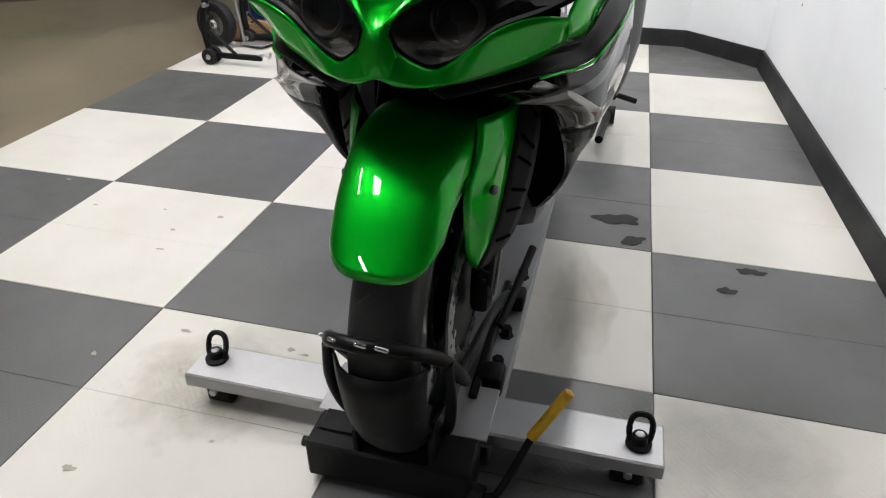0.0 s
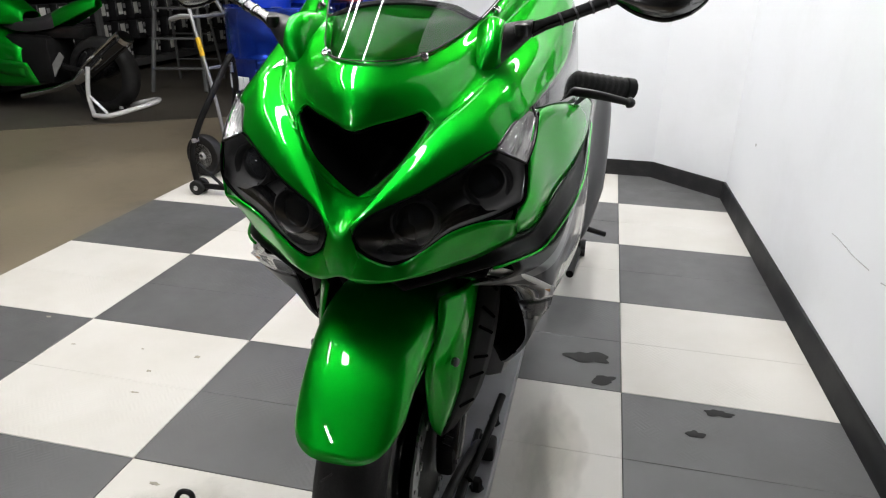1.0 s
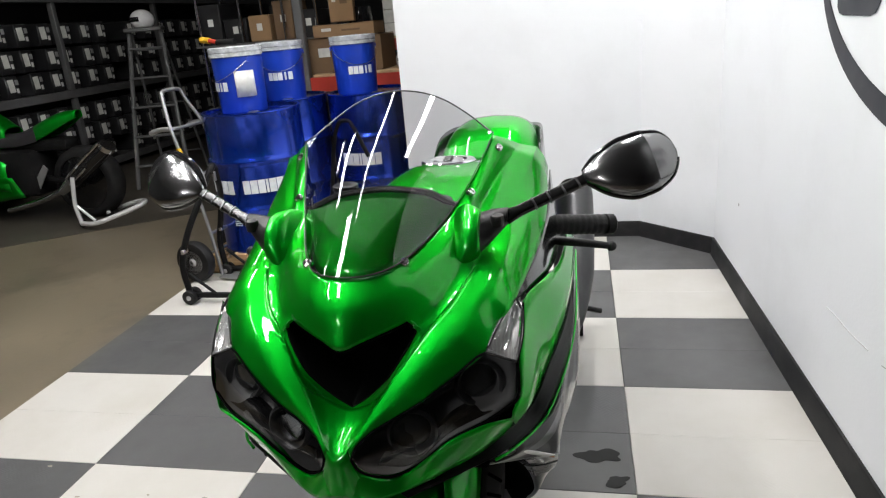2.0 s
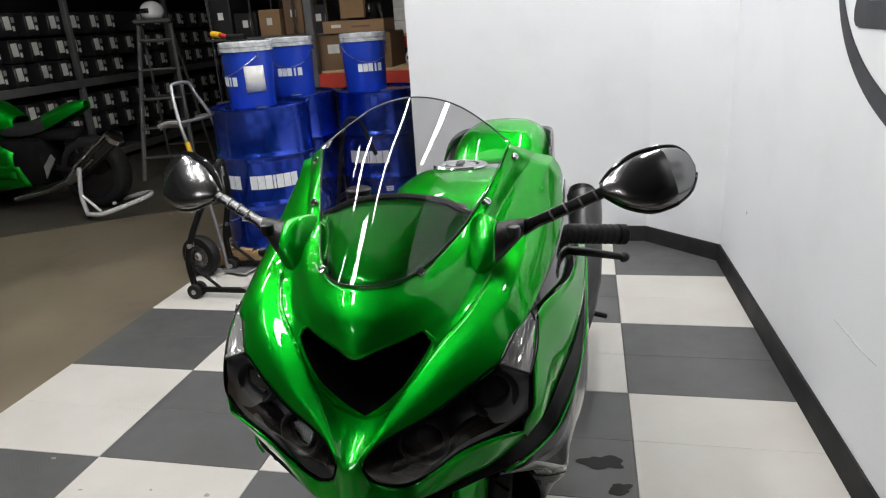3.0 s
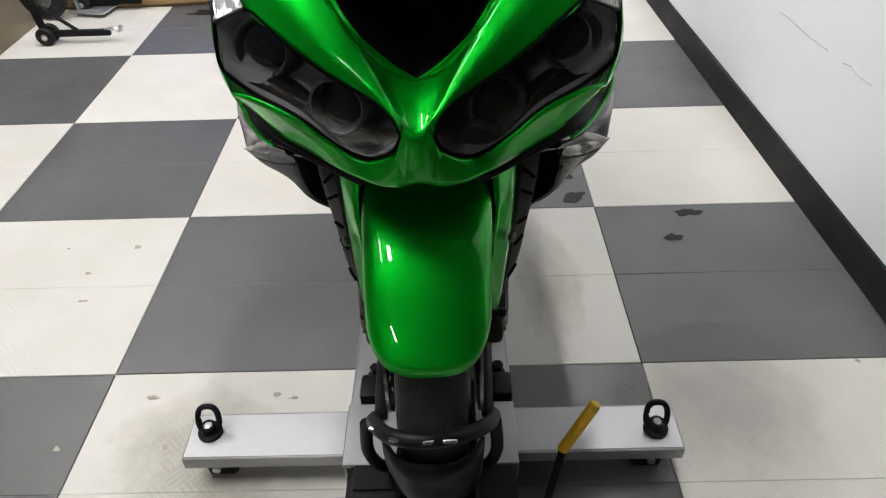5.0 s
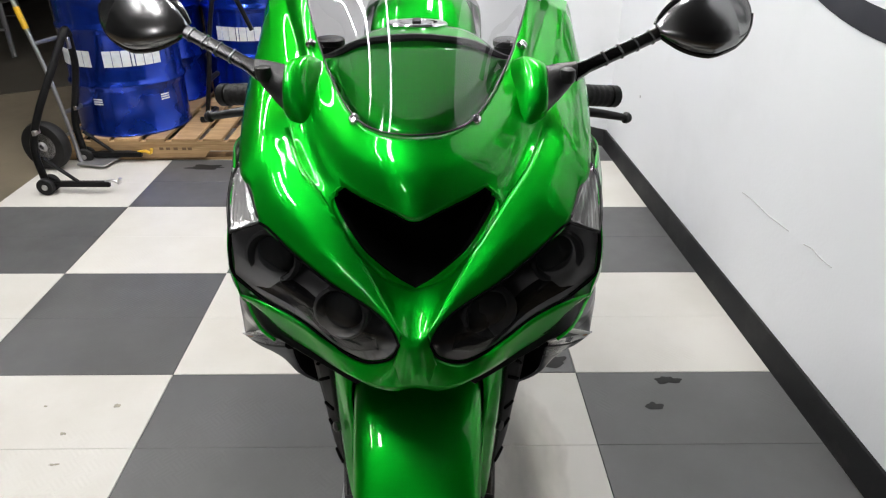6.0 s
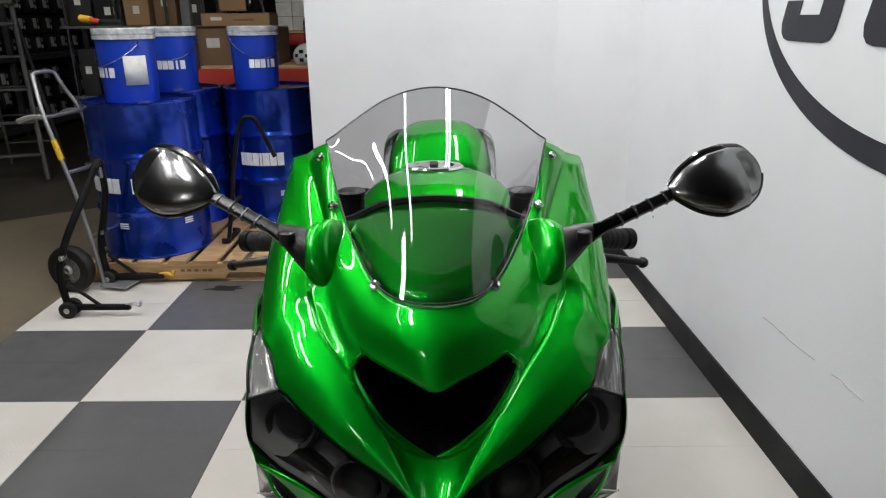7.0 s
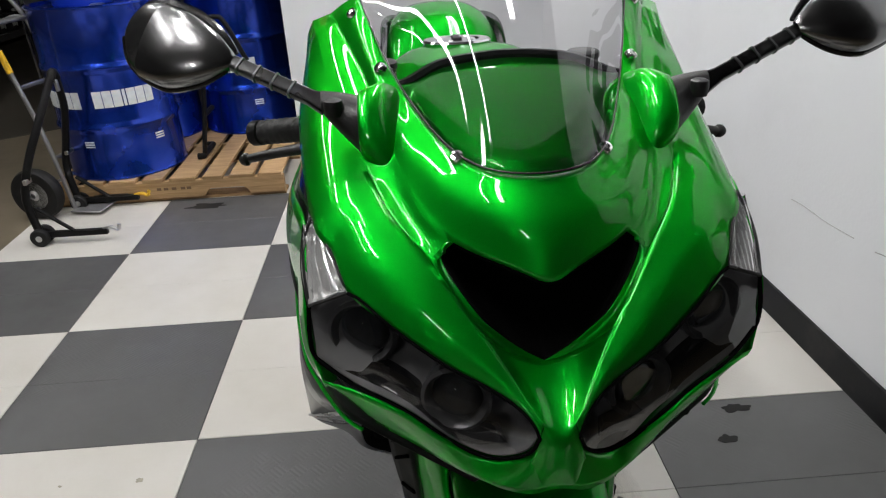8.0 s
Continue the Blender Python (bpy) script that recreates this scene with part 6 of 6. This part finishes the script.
for k, (x, h, w) in enumerate(((-2.02, 0.5, 0.26), (-1.5, 0.55, 0.22))):
    bag = thing("wrapped_part", (x, 4.88, DECK), "dark parts in shiny plastic wrap on the rack", "wrapped parts", "wrapped parts")
    rows = []
    rg = random.Random(k + 3)
    for i in range(12):
        f = i / 11
        rows.append([Vector((w * (0.55 - 0.2 * f) * math.cos(2 * math.pi * j / 16) * (1 + rg.uniform(-0.12, 0.12)), w * 0.45 * math.sin(2 * math.pi * j / 16) * (1 + rg.uniform(-0.12, 0.12)), h * f)) for j in range(16)])
    bm = bmesh.new()
    vs = grid_faces(bm, rows, closed=True)
    bm.faces.new(vs[-1])
    bm.faces.new(vs[0])
    part("wrap", bm, BLACK_GLOSS, bag)
white_box = thing("white_carton", (-1.86, 5.14, 1.260), "stack of white cartons with grey print", "carton")
for j in range(3):
    for k in range(2):
        part("box", box_bm((0.13, 0.2, 0.11), (0.07 + 0.135 * k, 0, 0.056 + 0.113 * j), 0.002), PAPER, white_box)

# tall wire shelving with clear tubes before the side rack
wire_rack = thing("wire_shelving", (-2.9, 4.9, 0), "bright wire shelving posts with dark goods", "wire shelving")
for x in (-0.55, -0.15, 0.25, 0.55):
    for y in (-0.22, 0.22):
        part("post", rod((x, y, 0), (x, y, 2.6), 0.013, 8), CHROME, wire_rack)
for z in (0.2, 0.75, 1.3, 1.85, 2.4):
    part("shelf", box_bm((1.2, 0.5, 0.02), (0, 0, z), 0.003), RACK_GREY, wire_rack)
rg = random.Random(21)
for z in (0.21, 0.76, 1.31, 1.86):
    for k in range(5):
        w, h = rg.uniform(0.14, 0.22), rg.uniform(0.2, 0.42)
        brown = k > 1 and (k + int(z * 2)) % 3 > 0
        bx = thing("storage_box", (-2.9 - 0.46 + 0.23 * k, 4.9, z), "brown cardboard storage box on the wire shelving" if brown else "dark storage box on the wire shelving", "storage box", "storage boxes")
        part("body", box_bm((w, 0.36, h), (0, 0, h / 2), 0.006), rg.choice((CARD, CARD_DARK)) if brown else BIN_BLACK, bx)
        part("tag", box_bm((0.05, 0.002, 0.06), (0, -0.182, h * 0.55)), PAPER, bx)


# ---------------------------------------------------------------- shelving with boxed parts along the far side
SX = -5.62
shelving = thing("parts_shelving", (SX, 6.5, 0), "long dark steel shelving full of boxed parts with white tags", "shelving")
for z in (0.10, 0.93, 1.92):
    part("shelf", box_bm((0.6, 9.4, 0.03), (-0.3, 0, z), 0.004), RACK_GREY, shelving)
    part("shelf_edge", box_bm((0.03, 9.4, 0.085), (0.012, 0, z - 0.01), 0.005), RACK_GREY, shelving, "grey steel shelf edge")
for k in range(6):
    part("post", box_bm((0.06, 0.06, 2.9), (-0.02, -4.6 + 1.84 * k, 1.45), 0.005), RACK_GREY, shelving)
part("back_panel", box_bm((0.02, 9.4, 2.9), (-0.62, 0, 1.45)), BACK_DARK, shelving)
rg = random.Random(9)
box_mesh = box_bm((0.34, 0.16, 0.22), (0, 0, 0.11), 0.008)
proto = thing("parts_box", (SX - 0.2, 2.1, 0.121), "black parts box with a white paper tag on the shelving", "parts box", "parts boxes")
part("body", box_mesh, BIN_BLACK, proto)
part("tag", box_bm((0.004, 0.075, 0.125), (0.173, -0.02, 0.125), 0.001, turn=Euler((radians(3), 0, 0)).to_matrix()), PAPER, proto, "white paper tag")
part("small_tag", box_bm((0.004, 0.03, 0.045), (0.173, 0.05, 0.075), 0.001), LABEL_GREY, proto)
part("handle_hole", box_bm((0.004, 0.04, 0.05), (0.173, 0.055, 0.155), 0.003), DULL_ALU, proto)
for z in (0.118, 0.345, 0.572, 0.958, 1.19, 1.44):
    for k in range(30):
        y = 2.1 + 0.30 * k + rg.uniform(-0.025, 0.025)
        if rg.random() < 0.12 or (z == 0.118 and k == 0):
            continue
        copy_thing(proto, pose(SX - 0.2 + rg.uniform(-0.02, 0.02), y, z + 0.003, 0, 0, rg.uniform(-3, 3)))

ladder = thing("step_ladder", (-4.38, 5.25, 0), "grey aluminium step ladder standing open", "step ladder", turn=18)
for s in (-1, 1):
    part("front_rail", tube_bm([(s * 0.26, -0.42, 0), (s * 0.15, 0, 1.5)], 0.022, 8), LADDER_GREY, ladder)
    part("rear_rail", tube_bm([(s * 0.24, 0.5, 0), (s * 0.14, 0.03, 1.48)], 0.015, 8), LADDER_GREY, ladder)
for k in range(5):
    f = (k + 0.8) / 5.4
    part("step", box_bm((0.52 - 0.22 * f, 0.08, 0.02), (0, -0.42 * (1 - f), 1.5 * f), 0.004), LADDER_GREY, ladder)
    part("rear_brace", rod((-(0.24 - 0.1 * f), 0.5 - 0.47 * f, 1.48 * f), (0.24 - 0.1 * f, 0.5 - 0.47 * f, 1.48 * f), 0.008, 6), LADDER_GREY, ladder)
part("top_cap", box_bm((0.36, 0.16, 0.04), (0, 0.0, 1.51), 0.008), LADDER_GREY, ladder)
hel2 = thing("helmet", (-4.38, 5.25, 1.531), "white helmet with dark visor on the ladder top", "helmet", turn=-40)
hel2.scale = (0.78, 0.78, 0.78)
own = bmesh.new()
bmesh.ops.create_uvsphere(own, u_segments=28, v_segments=18, radius=0.125)
for v in own.verts:
    v.co.y *= 1.18
    if v.co.z < -0.09:
        v.co.z = -0.09
    v.co.z += 0.09
part("shell", own, HELMET_WHITE, hel2)
vis = [[Vector((0.129 * math.cos(a), 0.152 * math.sin(a), z)) for a in [radians(-150 + 10 * k) for k in range(13)]] for z in (0.07, 0.10, 0.125)]
part("visor", sheet(vis), BLACK_GLOSS, hel2, solid=0.003)


# ---------------------------------------------------------------- the second motorcycle on its white stand
bike2 = thing("motorcycle", (-4.68, 3.85, 0), "green and black sport motorcycle parked on a white rear stand", "motorcycle", turn=-90)


def half_body(table, n=12, m=18):
    return body_sections(table, n, m)


# built nose towards -y, tail towards +y, then turned so that the tail points to the bay
part("tail_cowl", sheet(*half_body(((-0.02, 0.10, 0.77, 0.66, 0.7), (0.14, 0.11, 0.84, 0.70, 0.7), (0.32, 0.09, 0.90, 0.78, 0.7), (0.47, 0.04, 0.91, 0.85, 0.7)))), GREEN, bike2, "green tail cowl", solid=0.003)
part("seat", sheet(*half_body(((-0.42, 0.1, 0.77, 0.68, 0.7), (-0.28, 0.13, 0.74, 0.65, 0.7), (-0.08, 0.13, 0.76, 0.65, 0.7), (0.1, 0.11, 0.82, 0.68, 0.7)))), SEAT_VINYL, bike2, "black vinyl seat")
part("fuel_tank", sheet(*half_body(((-0.75, 0.1, 0.86, 0.72, 0.6), (-0.6, 0.16, 0.94, 0.7, 0.7), (-0.4, 0.16, 0.93, 0.7, 0.7), (-0.2, 0.1, 0.80, 0.7, 0.7)))), GREEN, bike2, solid=0.003)
part("fairing", sheet(*half_body(((-1.25, 0.08, 0.92, 0.72, 0.6), (-1.05, 0.2, 1.0, 0.62, 0.7), (-0.8, 0.23, 0.85, 0.45, 0.8), (-0.5, 0.22, 0.70, 0.32, 0.8), (-0.2, 0.2, 0.55, 0.28, 0.8)))), GREEN, bike2, solid=0.003)
for s in SIDES:
    part("side_cowl", sheet(sided(skin([[(0.225, -0.85, 0.52), (0.235, -0.5, 0.44), (0.21, -0.15, 0.40)], [(0.2, -0.75, 0.28), (0.2, -0.5, 0.2), (0.17, -0.1, 0.22)]], 12, 5), s)), GREEN, bike2, solid=0.004)
    for k in range(3):
        part("cowl_slot", box_bm((0.012, 0.16, 0.03), at((0.238, -0.55, 0.56 + 0.055 * k), s), 0.006, turn=Euler((radians(20), 0, 0)).to_matrix()), BLACK_GLOSS, bike2)
part("engine", box_bm((0.34, 0.5, 0.4), (0, -0.2, 0.42), 0.06, 2), BLACK_STEEL, bike2)
part("subframe", box_bm((0.18, 0.5, 0.1), (0, 0.1, 0.64), 0.03, 2), BLACK_STEEL, bike2)
for y, w, r in ((-0.95, 0.12, 0.30), (0.42, 0.18, 0.31)):
    prof = []
    for k in range(13):
        a = math.pi * k / 12
        prof.append((r - 0.085 + 0.085 * math.sin(a) ** 0.62, -w / 2 * math.cos(a)))
    ty = part("tyre", lathe_bm([*prof, prof[0]], 40, "x", (0, y, r)), RUBBER, bike2)
    part("rim", lathe_bm([(r - 0.085, -w * 0.4), (r - 0.1, -w * 0.3), (0.04, -0.03), (0.04, 0.03), (r - 0.1, w * 0.3), (r - 0.085, w * 0.4)], 32, "x", (0, y, r)), BLACK_GLOSS, ty)
for s in SIDES:
    part("swingarm", tube_bm([at((0.11, -0.05, 0.4), s), at((0.13, 0.2, 0.36), s), at((0.12, 0.44, 0.31), s)], 0.028, 8, n=8), BLACK_STEEL, bike2)
can = [(0.2, -0.27, 0.12), (0.23, 0.08, 0.20), (0.25, 0.35, 0.29)]
part("exhaust_pipe", tube_bm(can, 0.022, 10, n=12), CHROME, bike2, "bright exhaust pipe")
part("muffler_joint", tube_bm([(0.25, 0.34, 0.28), (0.265, 0.50, 0.38)], 0.05, 12, radii=[0.035, 0.062]), CHROME, bike2)
mf = part("muffler", tube_bm([(0.26, 0.48, 0.36), (0.27, 0.68, 0.50), (0.275, 0.87, 0.63)], 0.062, 16, radii=[0.056, 0.064, 0.062]), BLACK_GLOSS, bike2, "black muffler with bright edge")
part("muffler_trim", tube_bm([(0.31, 0.46, 0.40), (0.325, 0.66, 0.545), (0.33, 0.85, 0.675)], 0.013, 8), CHROME, mf)
part("muffler_trim", tube_bm([(0.33, 0.50, 0.35), (0.34, 0.69, 0.485)], 0.009, 8), CHROME, mf)
part("muffler_ring", tube_bm([(0.274, 0.86, 0.62), (0.277, 0.89, 0.65)], 0.064, 16), CHROME, mf)
part("frame_plate", slab_bm([(0, 0), (0.12, 0.16), (0.09, 0.2), (0.0, 0.1)], 0.012, Matrix.Translation((0.2, 0.1, 0.3)) @ Matrix(((0, 0, 1, 0), (1, 0, 0, 0), (0, 1, 0, 0), (0, 0, 0, 1)))), DULL_ALU, bike2)

white_stand = thing("paddock_stand", (-4.12, 3.60, 0), "white tube rear stand under the parked motorcycle", "paddock stand")
part("loop", tube_bm([(0.0, -0.13, 0.04), (0.16, -0.16, 0.05), (0.34, -0.06, 0.10), (0.42, 0.10, 0.13), (0.32, 0.26, 0.12), (0.1, 0.32, 0.07), (0.0, 0.34, 0.04)], 0.020, 10, n=30), HELMET_WHITE, white_stand, "white bent tube")
for y in (-0.13, 0.2):
    part("upright", tube_bm([(0.0, y, 0.03), (-0.02, y, 0.2), (0.02, y, 0.42)], 0.017, 10, n=10), HELMET_WHITE, white_stand)
    part("roller", lathe_bm([(0, -0.015), (0.03, -0.015), (0.03, 0.015), (0, 0.015)], 14, "y", (-0.01, y + 0.025, 0.031)), RUBBER, white_stand)
part("brace", rod((-0.02, -0.13, 0.2), (0.12, -0.12, 0.06), 0.012, 8), HELMET_WHITE, white_stand)


# ---------------------------------------------------------------- oil marks on the floor
def blot(name, x, y, w, d, seed, material, label):
    rg = random.Random(seed)
    n = 40
    ph = [(rg.uniform(0, 6.28), rg.uniform(0.05, 0.22) / (k + 1) ** 0.4) for k in range(7)]
    pts = []
    for i in range(n):
        a = 2 * math.pi * i / n
        r = 1 + sum(q * math.sin((k + 2) * a + p) for k, (p, q) in enumerate(ph))
        pts.append((w / 2 * r * math.cos(a), d / 2 * r * math.sin(a)))
    ob = part(name, slab_bm(pts, 0.0006, Matrix.Translation((x, y, 0.0008))), material, smooth=False)
    return tagged(ob, label, "floor stain")


blot("oil_stain", -0.105, 0.785, 0.125, 0.075, 1, OIL, "dark oil stain on a grey floor square")
blot("oil_stain", -0.055, 0.66, 0.065, 0.055, 2, OIL, "small dark oil stain on a grey floor square")
blot("oil_stain", 0.27, 0.569, 0.07, 0.035, 3, OIL, "small dark oil stain on a grey floor square")
blot("oil_stain", 0.196, 0.454, 0.05, 0.03, 4, OIL, "faint drip stain on a grey floor square")
blot("oil_stain", -1.62, 2.33, 0.2, 0.06, 6, OIL, "black tyre smear on a grey floor square")


SPECKS = ((-1.53, 0.47), (-1.43, 0.36), (-1.33, 0.47), (-1.4, 0.25), (0.49, -0.01), (-0.83, -0.07), (-0.79, -0.08), (-1.11, -0.07), (-1.04, -0.2), (-1.77, 0.44), (-1.99, 0.58), (-1.09, -0.5), (-0.86, -0.37), (-1.27, -0.2))
for n, (x, y) in enumerate(SPECKS):
    blot("floor_speck", x, y, 0.010 + 0.005 * (n % 4), 0.007 + 0.004 * (n % 3), 40 + n, GRIME, "small grey speck on the floor paint")


def floor_patch(name, x, y, size, material, label):
    ob = part(name, slab_bm([(size * math.cos(2 * math.pi * k / 24), size * math.sin(2 * math.pi * k / 24)) for k in range(24)], 0.0004, Matrix()), material, smooth=False)
    ob.location = (x, y, 0.0004)
    return tagged(ob, label, "floor stain")


floor_patch("worn_patch", 0.16, -0.11, 0.24, WEAR, "grey worn patch in the white floor paint")
floor_patch("dirt_shadow_patch", -0.97, -0.22, 0.22, DIRT_SHADOW, "yellowish dirt on the white floor paint")
# mostly the motorcycle's shadow beside the deck, painted as a tinted patch
floor_patch("dirt_shadow_patch", -0.185, 0.30, 0.22, DIRT_SHADOW, "painted shadow of the motorcycle with yellowish dirt along the deck").scale = (0.5, 1.3, 1)


# ---------------------------------------------------------------- floor squares
def square_mesh(name):
    """One painted square: two plates with a hairline seam and slightly eased edges."""
    bm = bmesh.new()
    g = 0.0009
    for y0, y1 in ((g, T / 2 - g * 0.2), (T / 2 + g * 0.2, T - g)):
        box_bm((T - 2 * g, y1 - y0, 0.012), (T / 2, (y0 + y1) / 2, -0.006), 0.0012, 1, bm)
    me = bpy.data.meshes.new(name)
    bm.to_mesh(me)
    bm.free()
    return me


light_me, dark_me = square_mesh("white_square"), square_mesh("grey_square")
light_me.materials.append(TILE_LIGHT)
dark_me.materials.append(TILE_DARK)
for j in range(-3, 5):
    for i in range(-4, 1):
        tile = new("floor_square", dark_me if (i + j) % 2 == 0 else light_me)
        tile.location = (i * T, j * T, 0)
        tile.parent = ground
